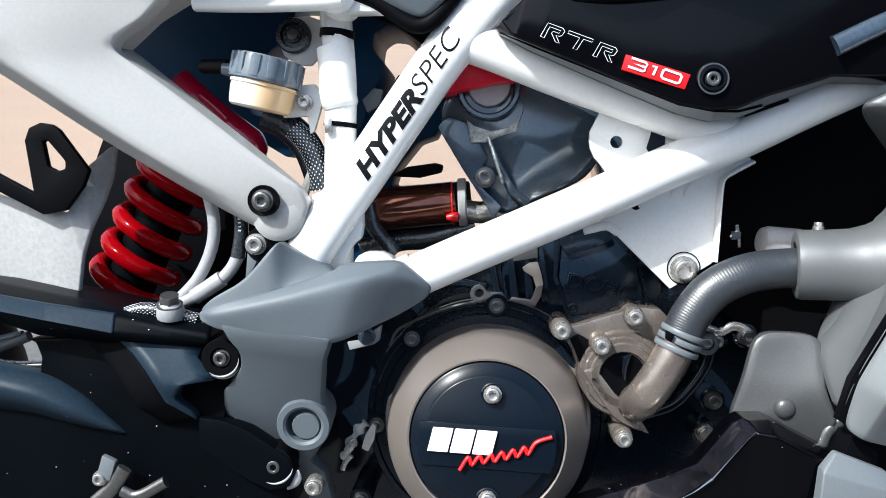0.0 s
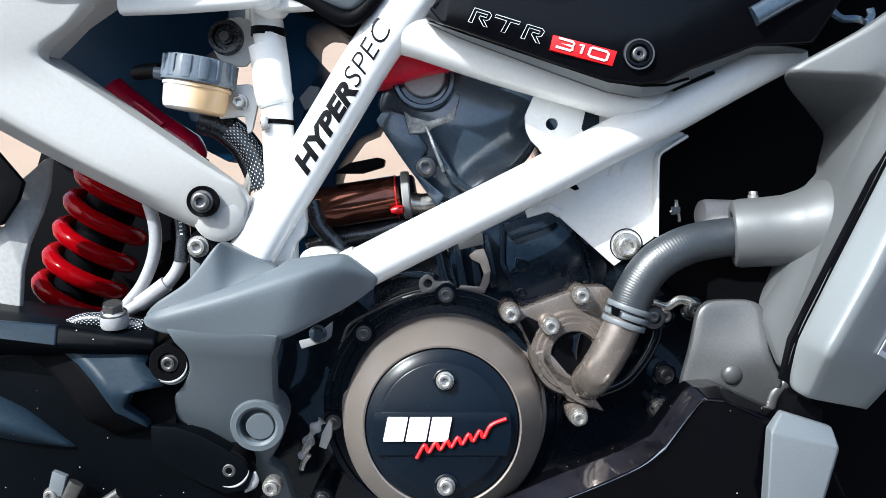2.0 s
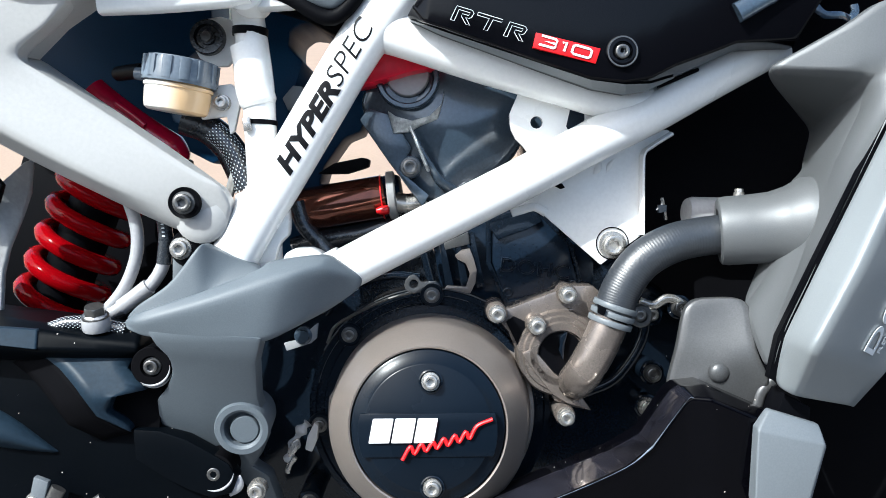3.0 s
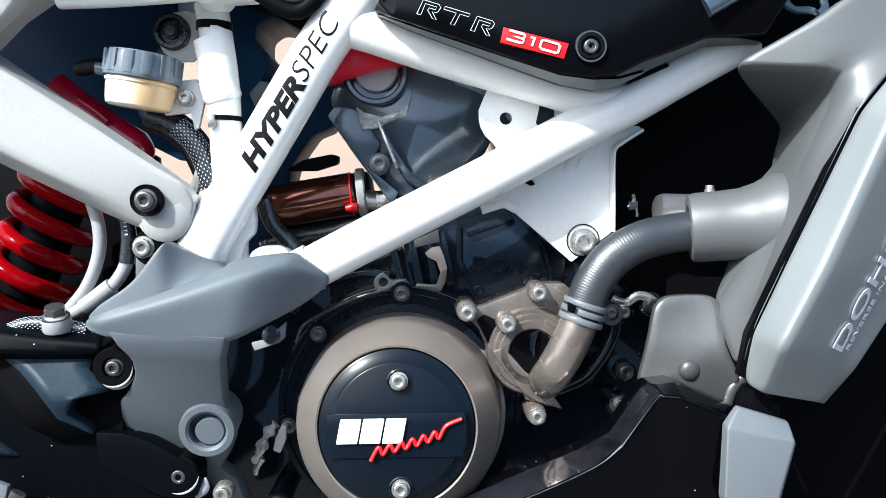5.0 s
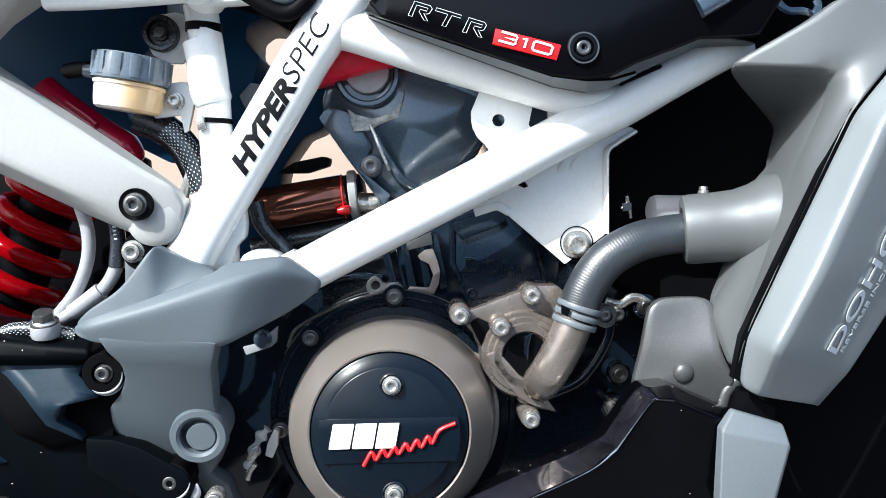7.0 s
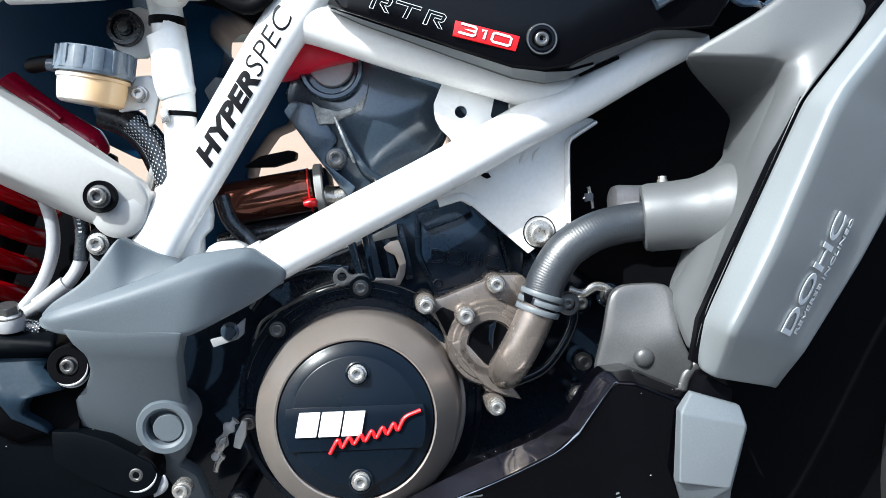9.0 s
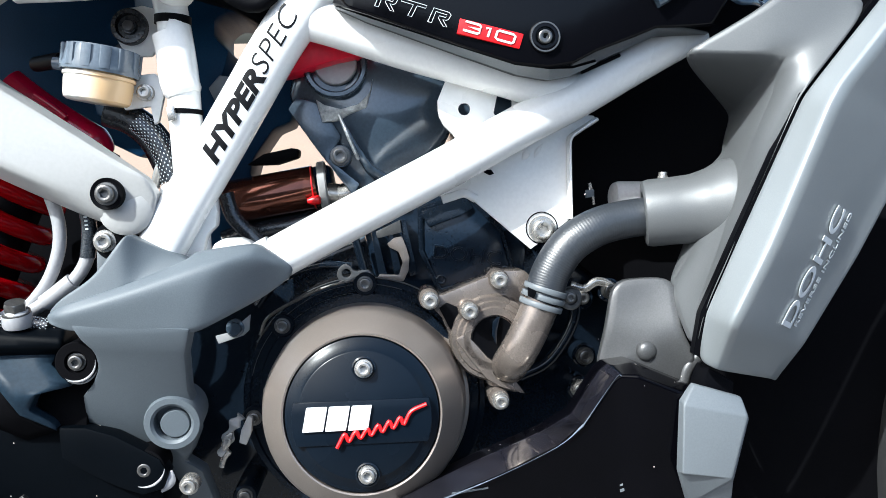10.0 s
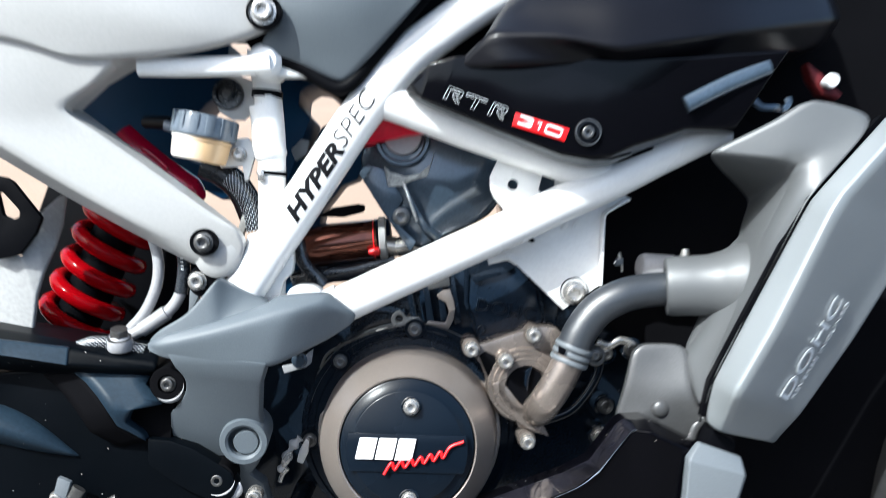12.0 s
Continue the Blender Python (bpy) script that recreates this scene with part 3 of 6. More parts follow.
# ---- black side panel with the model badge, tank above ----
def build_tank():
    low = [(0.0297, -0.0140, 0.7476), (0.0316, -0.0160, 0.7445), (0.0509, -0.0180, 0.7353), (0.1103, -0.0190, 0.7130), (0.1458, -0.0210, 0.7000),
        (0.1660, -0.0220, 0.6961), (0.1804, -0.0220, 0.6982), (0.1976, -0.0200, 0.7062), (0.2230, -0.0170, 0.7171), (0.2380, -0.0170, 0.7234), (0.2744, -0.0180, 0.7245)]
    edge = [(0.0330, -0.0240, 0.7510), (0.0412, -0.0300, 0.7397), (0.0560, -0.0330, 0.7345), (0.1070, -0.0370, 0.7155), (0.1411, -0.0390, 0.7036),
        (0.1621, -0.0390, 0.7013), (0.1779, -0.0390, 0.7035), (0.1930, -0.0380, 0.7110), (0.2170, -0.0360, 0.7193), (0.2314, -0.0360, 0.7247), (0.2692, -0.0340, 0.7260)]
    high = [(0.0380, -0.0260, 0.7560), (0.0460, -0.0330, 0.7640), (0.0640, -0.0370, 0.7690), (0.1100, -0.0400, 0.7720), (0.1450, -0.0420, 0.7720),
        (0.1700, -0.0430, 0.7710), (0.1850, -0.0430, 0.7710), (0.2050, -0.0430, 0.7730), (0.2350, -0.0440, 0.7750), (0.2600, -0.0450, 0.7780), (0.3000, -0.0460, 0.7820)]
    n = len(low)
    f = [(k * n + r, k * n + r + 1, (k + 1) * n + r + 1, (k + 1) * n + r) for k in range(2) for r in range(n - 1)]
    panel = part("side_panel", facets(low + edge + high, f, 0.012, 0.003, 4, 7), BLACK_GLOSS, bike, "glossy black side panel with model badge")
    badge = part("badge_plate", prism([(0.1080, -0.0400, 0.7310), (0.1470, -0.0400, 0.7210), (0.1440, -0.0400, 0.7120),
        (0.1060, -0.0400, 0.7220)], -0.0405, -0.0365, 0.0004), RED_INK, panel, "red badge plate")
    # wide outlined letters and squared numerals, drawn with strokes on the panel
    def strokes(name, lines, mat, parent, low_left, low_right, up, wide, closed, label):
        a, u, v = Vector(low_left), Vector(low_right) - Vector(low_left), Vector(up)
        b = bmesh.new()
        for line in lines:
            pts = [a + u * p + v * q for p, q in line]
            sweep(pts + pts[:1] if closed else pts, wide, 0.0003, 3, 8, 1, bm=b)
        return part(name, b, mat, parent, label)
    leg = [(0.0, 0.0), (0.04, 1.0), (0.24, 1.0), (0.27, 0.85), (0.25, 0.52), (0.22, 0.42), (0.18, 0.42), (0.25, 0.0), (0.2, 0.0), (0.12, 0.44), (0.13, 0.6),
        (0.21, 0.6), (0.22, 0.8), (0.075, 0.8), (0.05, 0.0)]
    tee = [(0.32, 1.0), (0.64, 1.0), (0.63, 0.8), (0.52, 0.8), (0.48, 0.0), (0.43, 0.0), (0.47, 0.8), (0.31, 0.8)]
    strokes("lettering", [leg, tee, [(p + 0.69, q) for p, q in leg]], PALE_INK, panel, (0.0565, -0.0392, 0.7393), (0.1025, -0.0408, 0.7247),
        (0.0022, -0.0006, 0.0086), 0.00022, True, "thin pale outlined letters")
    three = [(0.0, 1.0), (0.28, 1.0), (0.31, 0.85), (0.3, 0.52), (0.08, 0.5), (0.3, 0.48), (0.29, 0.15), (0.26, 0.0), (-0.03, 0.0)]
    for shape in (three, [(0.42, 0.85), (0.5, 1.0), (0.47, 0.0)],
        [(0.68, 1.0), (0.96, 1.0), (1.0, 0.85), (0.98, 0.15), (0.94, 0.0), (0.66, 0.0), (0.62, 0.15), (0.64, 0.85), (0.68, 1.0)]):
        strokes("numeral", [shape], WHITE_INK, badge, (0.1104, -0.0411, 0.7236), (0.1408, -0.0411, 0.7148), (0.001, 0, 0.0054), 0.00075, False, "white squared numeral")
    part("washer", turned([(0.0098, -0.002), (0.0098, 0.0006), (0.009, 0.001), (0.0062, 0.001), (0.0058, -0.0012),
        (0, -0.0014)], 36, (0.1600, -0.0410, 0.7190)), BLACK_GLOSS, panel)
    part("washer_rim", turned([(0.0094, 0.0008), (0.0092, 0.0013), (0.0084, 0.0013), (0.0082, 0.0008)], 36, (0.1600, -0.0410, 0.7190)), DARK_STEEL, panel)
    bolt(panel, (0.1600, -0.0390, 0.7190), 0.0044, DARK_STEEL)
    reach = (0.75, 0.45, 0.15, 0.1, 0.15, 0.4, 0.85)
    # Grey strip paints the reflection on the black panel's rolled lower edge.
    part("edge_sheen", facets([Vector(p) + Vector((0, -0.0010, -0.0004)) for p in low[1:8]] + [Vector(p).lerp(Vector(q), k) + Vector((0, -0.0014, -0.0006)) for p, q, k in zip(edge[1:8], low[1:8], reach)],
        [(r, r + 1, r + 8, r + 7) for r in range(6)], 0.004, 0.0022, 4, 5), SLATE, panel, "grey strip painting the sheen along the panel's lower edge")
    # serrated foam strip under the panel edge
    for i in range(14):
        s = i / 13
        part("tooth", turned([(0.0013, -0.003), (0.0013, 0.0),
        (0, 0.0006)], 8, Vector((0.1910, -0.0120, 0.7020)).lerp(Vector((0.2150, -0.0120, 0.7120)), s)), BLACK, panel)
    t = [(0.0610, -0.0300, 0.7606), (0.0849, -0.0500, 0.7837), (0.1373, -0.0600, 0.7801), (0.1754, -0.0640, 0.7726), (0.2599, -0.0450, 0.7928),
        (0.3781, 0.0300, 0.8252), (0.3682, 0.0400, 0.8003), (0.2444, -0.0350, 0.7751), (0.1791, -0.0350, 0.7691), (0.1001, -0.0550, 0.7607),
        (0.1138, -0.0330, 0.8118), (0.1752, -0.0520, 0.8119), (0.2499, -0.0360, 0.8190), (0.3704, 0.0400, 0.8561), (0.1500, 0.0100, 0.8700),
        (0.3300, 0.0100, 0.9200), (0.0960, -0.0200, 0.8070)]
    f = [(0, 1, 9), (1, 2, 8, 9), (2, 3, 8), (3, 4, 7, 8), (4, 5, 6, 7), (1, 16, 10, 2), (2, 10, 11, 3), (3, 11, 12, 4), (4, 12, 13, 5), (16, 14, 10), (10, 14, 11),
        (11, 14, 15, 12), (12, 15, 13)]
    tank = rounding(part("fuel_tank", facets(t, f, 0.10, soft=0.35, sharp=((1, 2), (2, 3), (3, 4), (4, 5))), TANK, bike, "black fuel tank cover with a creased lower edge"))
    part("red_underside", prism([(0.0210, 0.0200, 0.7330), (0.0560, 0.0200, 0.7260), (0.0510, 0.0200, 0.7210), (0.0300, 0.0200, 0.7170), (0.0040, 0.0200, 0.7100),
        (-0.0080, 0.0200, 0.7080), (0.0020, 0.0200, 0.7340), (0.0120, 0.0200, 0.7490)], 0.018, 0.05, 0.002), RED_PANEL, tank, "glossy red underside panel")
    part("front_cowl", prism([(0.1630, 0.1000, 0.9060), (0.5680, 0.1000, 0.9250), (0.5880, 0.1000, 0.6540), (0.2990, 0.1000, 0.6900),
        (0.2440, 0.1000, 0.7770)], 0.09, 0.2, 0.004), PIT, tank)
    part("tank_inner", prism([(0.0218, 0.0300, 0.7400), (0.1120, 0.0300, 0.7790), (0.1102, 0.0300, 0.8230), (0.0635, 0.0300, 0.8209)], 0.03, 0.05, 0.002), BLACK, tank)
    # bars and fittings ahead of the panel
    part("cable_guide", sweep([(0.2292, -0.0400, 0.7413), (0.2558, -0.0400, 0.7559), (0.2877, -0.0400, 0.7708)], 0.0062, 0.005, 3, 14), HEAD, tank)
    part("cable_clip", prism([(0.2626, -0.0200, 0.7407), (0.2794, -0.0200, 0.7515), (0.2882, -0.0200, 0.7502), (0.2816, -0.0200, 0.7398)], -0.022, -0.016, 0.0012), HEAD, tank)
    part("strap", sweep([(0.2874, -0.0150, 0.7520), (0.2945, -0.0150, 0.7455), (0.3073, -0.0100, 0.7460), (0.3183, 0.0000, 0.7460), (0.3247, 0.0050, 0.7514), (0.3243, 0.0060, 0.7562)], 0.0026, 0.0014, 3, 12), HEAD, tank)
    part("plug", turned([(0.004, -0.008), (0.006, 0.0), (0.005, 0.004), (0, 0.005)], 18, (0.3650, 0.0200, 0.7730)), WHITE_INK, tank)
    part("connector", prism([(0.3500, 0.0000, 0.7890), (0.3640, 0.0000, 0.7790), (0.3810, 0.0000, 0.7640), (0.3770, 0.0000, 0.7600), (0.3640, 0.0000, 0.7640),
        (0.3550, 0.0000, 0.7760)], 0.03, 0.045, 0.002), RED_DARK, tank)


build_tank()


# ---- engine ----
def build_engine():
    block = part("engine", prism([(-0.1250, 0.0600, 0.5410), (-0.0360, 0.0600, 0.5640), (0.0340, 0.0600, 0.5890), (0.0900, 0.0600, 0.6220),
        (0.1640, 0.0600, 0.6180), (0.2310, 0.0600, 0.6010), (0.2720, 0.0600, 0.5070), (0.2740, 0.0600, 0.3860), (-0.1180, 0.0600, 0.3560),
        (-0.1260, 0.0600, 0.4540)], 0.092, 0.24, 0.004), BLACK_PAINT, bike, "black painted engine crankcase")
    c = Vector((0.0408, 0, 0.4780))
    part("case_rim", turned([(0.0885, -0.06), (0.0885, 0.0), (0.0875, 0.002), (0.084, 0.002), (0.083, 0.0), (0.078, 0.0), (0.077, 0.003), (0.07, 0.003),
        (0.07, -0.02)], 64, c + Vector((0, 0.05, 0))), BLACK_PAINT, block)
    for p in ([(0.0430, 0.0500, 0.5620), (-0.0170, 0.0500, 0.5340), (-0.0400, 0.0500, 0.4680), (-0.0490, 0.0500, 0.4110)]):
        part("case_boss", turned([(0.0085, -0.06), (0.0085, 0.0035), (0.0078, 0.0045), (0, 0.0045)], 26, p), CAP_BLACK, block)
        bolt(block, Vector(p) + Vector((0, -0.0045, 0)), 0.0044, DARK_STEEL)
    hole = [(c[0] + 0.0032 * math.cos(a), c[2] + 0.0032 * math.sin(a)) for c in [(0.0300, 0.0460, 0.5700)] for a in [i * math.pi / 6 for i in range(12)]]
    part("ear_bracket", prism([(0.0230, 0.0460, 0.5690), (0.0240, 0.0460, 0.5730), (0.0270, 0.0460, 0.5760), (0.0300, 0.0460, 0.5770), (0.0330, 0.0460, 0.5750),
        (0.0350, 0.0460, 0.5720), (0.0380, 0.0460, 0.5710), (0.0410, 0.0460, 0.5720), (0.0460, 0.0460, 0.5720), (0.0490, 0.0460, 0.5690), (0.0510, 0.0460, 0.5640),
        (0.0490, 0.0460, 0.5590), (0.0450, 0.0460, 0.5560), (0.0390, 0.0460, 0.5570), (0.0340, 0.0460, 0.5640), (0.0310, 0.0460, 0.5630), (0.0270, 0.0460, 0.5630),
        (0.0240, 0.0460, 0.5660)], 0.0465, 0.054, 0.0012, [hole]), SATIN, block)
    # Thin satin arcs paint the highlights on the black case flange.
    for r, start, stop in ((0.0886, 62, 158), (0.0838, 70, 170), (0.0772, 95, 150)):
        part("case_glint", sweep([c + Vector((r * math.cos(radians(d)), 0.0488, r * math.sin(radians(d)))) for d in range(start, stop, 8)], 0.0005, 0.0005, 2, 6, 3), SATIN, block)
    nut = part("nut_bracket", prism([(-0.0644, 0.0450, 0.5287), (-0.0548, 0.0450, 0.5307), (-0.0392, 0.0450, 0.5431), (-0.0405, 0.0450, 0.5318), (-0.0446, 0.0450, 0.5283), (-0.0623, 0.0450, 0.5229)], 0.044, 0.048, 0.0008), HOSE_GREY, block, "pale bracket with a hexagon nut")
    bolt(nut, (-0.0500, 0.0430, 0.5341), 0.0052, HEAD, "hex")
    part("case_pipe", sweep([(-0.0330, 0.0450, 0.5280), (-0.0250, 0.0450, 0.5420), (0.0070, 0.0450, 0.5580),
        (0.0280, 0.0450, 0.5640)], 0.0012, 0.0012, 2, 8), DARK_STEEL, block)

    # bronze clutch cover with its black cap
    cover = part("clutch_cover", turned([(0.0752, -0.03), (0.0752, 0.0), (0.0747, 0.0012), (0.0724, 0.0016), (0.0716, 0.0026), (0.0706, 0.0130), (0.0678, 0.0440), (0.0668, 0.0490),
        (0.0652, 0.0520), (0.0528, 0.0655), (0.0518, 0.0668), (0.0507, 0.0664), (0.0505, 0.0646), (0.0504, 0.04), (0, 0.04)], 96),
        BRONZE, bike, "bronze satin clutch cover of the engine")
    cover.matrix_basis = Matrix.Translation((0.0412, 0.045, 0.4770)) @ Vector((0, -1, 0)).rotation_difference(Vector((-0.025, -1, 0.115))).to_matrix().to_4x4()
    part("cap", turned([(0.0499, 0.05), (0.0499, 0.0650), (0.0495, 0.0662), (0.0483, 0.0668), (0.0428, 0.0684), (0.0414, 0.0702), (0.0404, 0.0707),
        (0.0, 0.0712)], 96), CAP_BLACK, cover, "black round cap with raised emblem band")
    band = [(0.0448 * math.cos(a), 0.0448 * math.sin(a) - 0.002) for a in [radians(d) for d in (-21, -12, -3, 6, 15, 165, 174, 183, 192, 201)]]
    part("emblem_band", prism(band, -0.0723, -0.067, 0.0012), CAP_BLACK, cover)
    for p in [(0.0022, -0.0718, 0.0298), (0.0026, -0.0718, -0.0375)]:
        part("bolt_well", turned([(0.0078, -0.002), (0.0078, 0.0006), (0.0069, 0.001), (0.0066, 0.0002), (0, 0.0)], 30, p), BLACK_PAINT, cover)
        bolt(cover, Vector(p) + Vector((0, -0.0012, 0)), 0.0046)
    # emblem: three plain slanted blocks and a red zigzag brush stroke
    for x, w in ((-0.0378, 0.0132), (-0.0234, 0.0132), (-0.0090, 0.0128)):
        part("emblem_block", prism([(x + 0.0030, 0.0066), (x + 0.0030 + w, 0.0066), (x + w, -0.0088), (x, -0.0088)], -0.0745, -0.071, 0.0007), WHITE_INK, cover)
    stroke = [(-0.0162, -0.0195), (-0.0110, -0.0110), (-0.0084, -0.0156), (-0.0040, -0.0096), (-0.0010, -0.0138), (0.0034, -0.0082), (0.0060, -0.0122),
        (0.0104, -0.0062), (0.0130, -0.0104), (0.0174, -0.0042), (0.0200, -0.0084), (0.0244, -0.0020), (0.0268, -0.0062), (0.0316, 0.0016), (0.0415, 0.0058)]
    part("emblem_stroke", sweep([(x, -0.0738, z) for x, z in stroke], 0.0013, 0.0014, 2, 8, 5), RED_INK, cover)

    # water pump housing with its outlet
    pump = part("water_pump", prism([(0.0830, 0.0300, 0.5530), (0.0980, 0.0300, 0.5540), (0.1310, 0.0300, 0.5660), (0.1350, 0.0300, 0.5700),
        (0.1570, 0.0300, 0.5690), (0.1650, 0.0300, 0.5610), (0.1520, 0.0300, 0.5390), (0.1440, 0.0300, 0.5270), (0.1320, 0.0300, 0.5110), (0.1350, 0.0300, 0.4990),
        (0.1430, 0.0300, 0.4950), (0.1550, 0.0300, 0.4800), (0.1430, 0.0300, 0.4820), (0.1290, 0.0300, 0.4870), (0.1210, 0.0300, 0.5010), (0.1030, 0.0300, 0.5210),
        (0.0970, 0.0300, 0.5370)], 0.03, 0.062, 0.002), PUMP, bike, "bronze water pump housing with hose outlet")
    part("hub", turned([(0.031, -0.02), (0.031, 0.0), (0.0295, 0.002), (0.027, 0.002), (0.026, 0.004), (0.023, 0.004), (0.022, 0.006), (0.017, 0.006),
        (0.016, 0.002), (0, 0.002)], 48, (0.1330, 0.0280, 0.5220)), PUMP, pump)
    part("outlet", sweep([(0.1630, 0.0020, 0.5500), (0.1550, 0.0020, 0.5320), (0.1460, 0.0060, 0.5140), (0.1430, 0.0200, 0.5040),
        (0.1450, 0.0400, 0.4980)], 0.0128, 0.0128, 2, 28), PUMP, pump)
    part("web", prism([(0.1050, 0.0200, 0.5230), (0.1130, 0.0200, 0.5270), (0.1280, 0.0200, 0.5090), (0.1420, 0.0200, 0.4990), (0.1550, 0.0200, 0.4810),
        (0.1370, 0.0200, 0.4870), (0.1270, 0.0200, 0.4930), (0.1150, 0.0200, 0.5080)], 0.022, 0.035, 0.002), PUMP, pump)
    # Black plates laid on the casting paint the shade round the hub.
    part("shade_plate", prism([(0.0949, 0.0275, 0.5445), (0.1004, 0.0275, 0.5483), (0.1123, 0.0275, 0.5426), (0.1107, 0.0275, 0.5348), (0.1121, 0.0275, 0.5199), (0.1040, 0.0275, 0.5256)], 0.0275, 0.034, 0.0005), BLACK, pump)
    part("shade_plate", prism([(0.1320, 0.0200, 0.5350), (0.1370, 0.0200, 0.5380), (0.1350, 0.0200, 0.5290), (0.1340, 0.0200, 0.5180),
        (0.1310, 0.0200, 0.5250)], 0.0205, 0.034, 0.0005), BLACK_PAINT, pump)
    # Black disc paints the shade inside the hub.
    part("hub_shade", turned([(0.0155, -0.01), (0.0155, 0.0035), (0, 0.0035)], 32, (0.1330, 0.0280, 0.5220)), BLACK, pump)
    for k in range(3):
        arc = [(0.1395 + (0.0255 + 0.0035 * k) * math.cos(a), 0.0265 + 0.0012 * k, 0.5200 + (0.0255 + 0.0035 * k) * math.sin(a)) for a in [radians(d) for d in range(85, 215, 12)]]
        part("rib", sweep(arc, 0.0011, 0.0012, 2, 8, 3), PUMP, pump)
    for p in [(0.1374, 0.0200, 0.5637), (0.1150, 0.0120, 0.5437), (0.0880, 0.0160, 0.5516), (0.1354, 0.0160, 0.4788)]:
        part("boss", turned([(0.0074, -0.04), (0.0071, -0.006), (0.0066, -0.005), (0, -0.005)], 28, p), PUMP, pump)
        bolt(pump, p, 0.0046)

    # cylinder and head behind the rails
    cyl = part("cylinder", prism([(0.0410, 0.0700, 0.6100), (0.0900, 0.0700, 0.6280), (0.1280, 0.0700, 0.6240), (0.1650, 0.0700, 0.5830), (0.1630, 0.0700, 0.5580),
        (0.0960, 0.0700, 0.5470), (0.0510, 0.0700, 0.5570)], 0.066, 0.2, 0.003), CYLINDER, bike, "black cylinder block with cast lettering")
    part("cylinder_panel", prism([(0.0870, 0.0600, 0.6140), (0.1210, 0.0600, 0.6230), (0.1440, 0.0600, 0.5960), (0.1510, 0.0600, 0.5670), (0.0980, 0.0600, 0.5550),
        (0.0870, 0.0600, 0.5840)], 0.056, 0.07, 0.003), CYLINDER, cyl)
    # Outlines alone, in lighter black, paint the light on the letter edges.
    lettering("cast_letters", "DOHC", LIT_EDGE_BLACK, cyl, (0.0930, 0.0540, 0.5780), (0.1430, 0.0540, 0.5710), 0.0105, 0.0012, line=0.0006)
    part("panel_frame", prism([(0.0830, 0.0560, 0.6160), (0.1210, 0.0560, 0.6260), (0.1470, 0.0560, 0.5970), (0.1550, 0.0560, 0.5640), (0.0960, 0.0560, 0.5520),
        (0.0830, 0.0560, 0.5840)], 0.0545, 0.06, 0.0012, [[(0.0870, 0.0560, 0.6130), (0.1200, 0.0560, 0.6210), (0.1440, 0.0560, 0.5950), (0.1510, 0.0560, 0.5680),
        (0.0990, 0.0560, 0.5560), (0.0860, 0.0560, 0.5850)]]), BLACK_PAINT, cyl)
    part("top_bar", facets([(0.0840, 0.0550, 0.6140), (0.1190, 0.0550, 0.6240), (0.1240, 0.0530, 0.6140), (0.1150, 0.0520, 0.6090),
        (0.0910, 0.0520, 0.6010)], [(0, 1, 2, 3, 4)], 0.008, 0.001), BLACK_PAINT, cyl)
    part("stay_rod", sweep([(0.0360, 0.0500, 0.5980), (0.0390, 0.0500, 0.5870), (0.0430, 0.0500, 0.5700)], 0.003, 0.003, 2, 10), BLACK_PAINT, cyl)
    part("oil_line", sweep([(-0.0350, 0.0520, 0.5480), (-0.0190, 0.0520, 0.5660), (0.0100, 0.0520, 0.5760),
        (0.0340, 0.0520, 0.5740)], 0.003, 0.003, 2, 10), BLACK_PAINT, cyl)
    for p in ([(0.0900, 0.0580, 0.6100), (0.1380, 0.0580, 0.6160), (0.0990, 0.0580, 0.5620), (0.1470, 0.0580, 0.5670)]):
        bolt(cyl, p, 0.004, BLACK_PAINT)
    for k in range(3):
        a = Vector((0.0480, 0.0580, 0.6030)) + Vector((0.011 * k, 0, 0.002 * k))
        part("cooling_rib", prism([(a.x, a.z), (a.x + 0.004, a.z), (a.x + 0.012, a.z - 0.04), (a.x + 0.006, a.z - 0.042)], 0.054, 0.07, 0.001), BLACK_PAINT, cyl)
    # Added bronze shape stands in for ground seen through a gap.
    part("flat_tab", prism([(0.0600, 0.0550, 0.5900), (0.0650, 0.0550, 0.5940), (0.0710, 0.0550, 0.5950), (0.0740, 0.0550, 0.5870), (0.0760, 0.0550, 0.5790),
        (0.0750, 0.0550, 0.5700), (0.0710, 0.0550, 0.5620), (0.0520, 0.0550, 0.5650), (0.0540, 0.0550, 0.5680), (0.0680, 0.0550, 0.5670), (0.0710, 0.0550, 0.5760),
        (0.0680, 0.0550, 0.5840), (0.0620, 0.0550, 0.5870)], 0.0515, 0.055, 0.0008), BRONZE, cyl)
    part("flat_tab", prism([(0.0520, 0.0550, 0.5990), (0.0700, 0.0550, 0.6070), (0.0710, 0.0550, 0.5980), (0.0530, 0.0550, 0.5940)], 0.0525, 0.056, 0.0008), SATIN, cyl)

    h = [(-0.0090, 0.0500, 0.6980), (0.0020, 0.0450, 0.7240), (0.0510, 0.0400, 0.7280), (0.1110, 0.0400, 0.7110), (0.1100, 0.0500, 0.6600),
        (0.0590, 0.0500, 0.6350), (0.0420, 0.0520, 0.6250), (0.0180, 0.0550, 0.6510), (0.0240, 0.0420, 0.6790), (0.0440, 0.0360, 0.6840), (0.0830, 0.0360, 0.6840),
        (0.0580, 0.0400, 0.6530)]
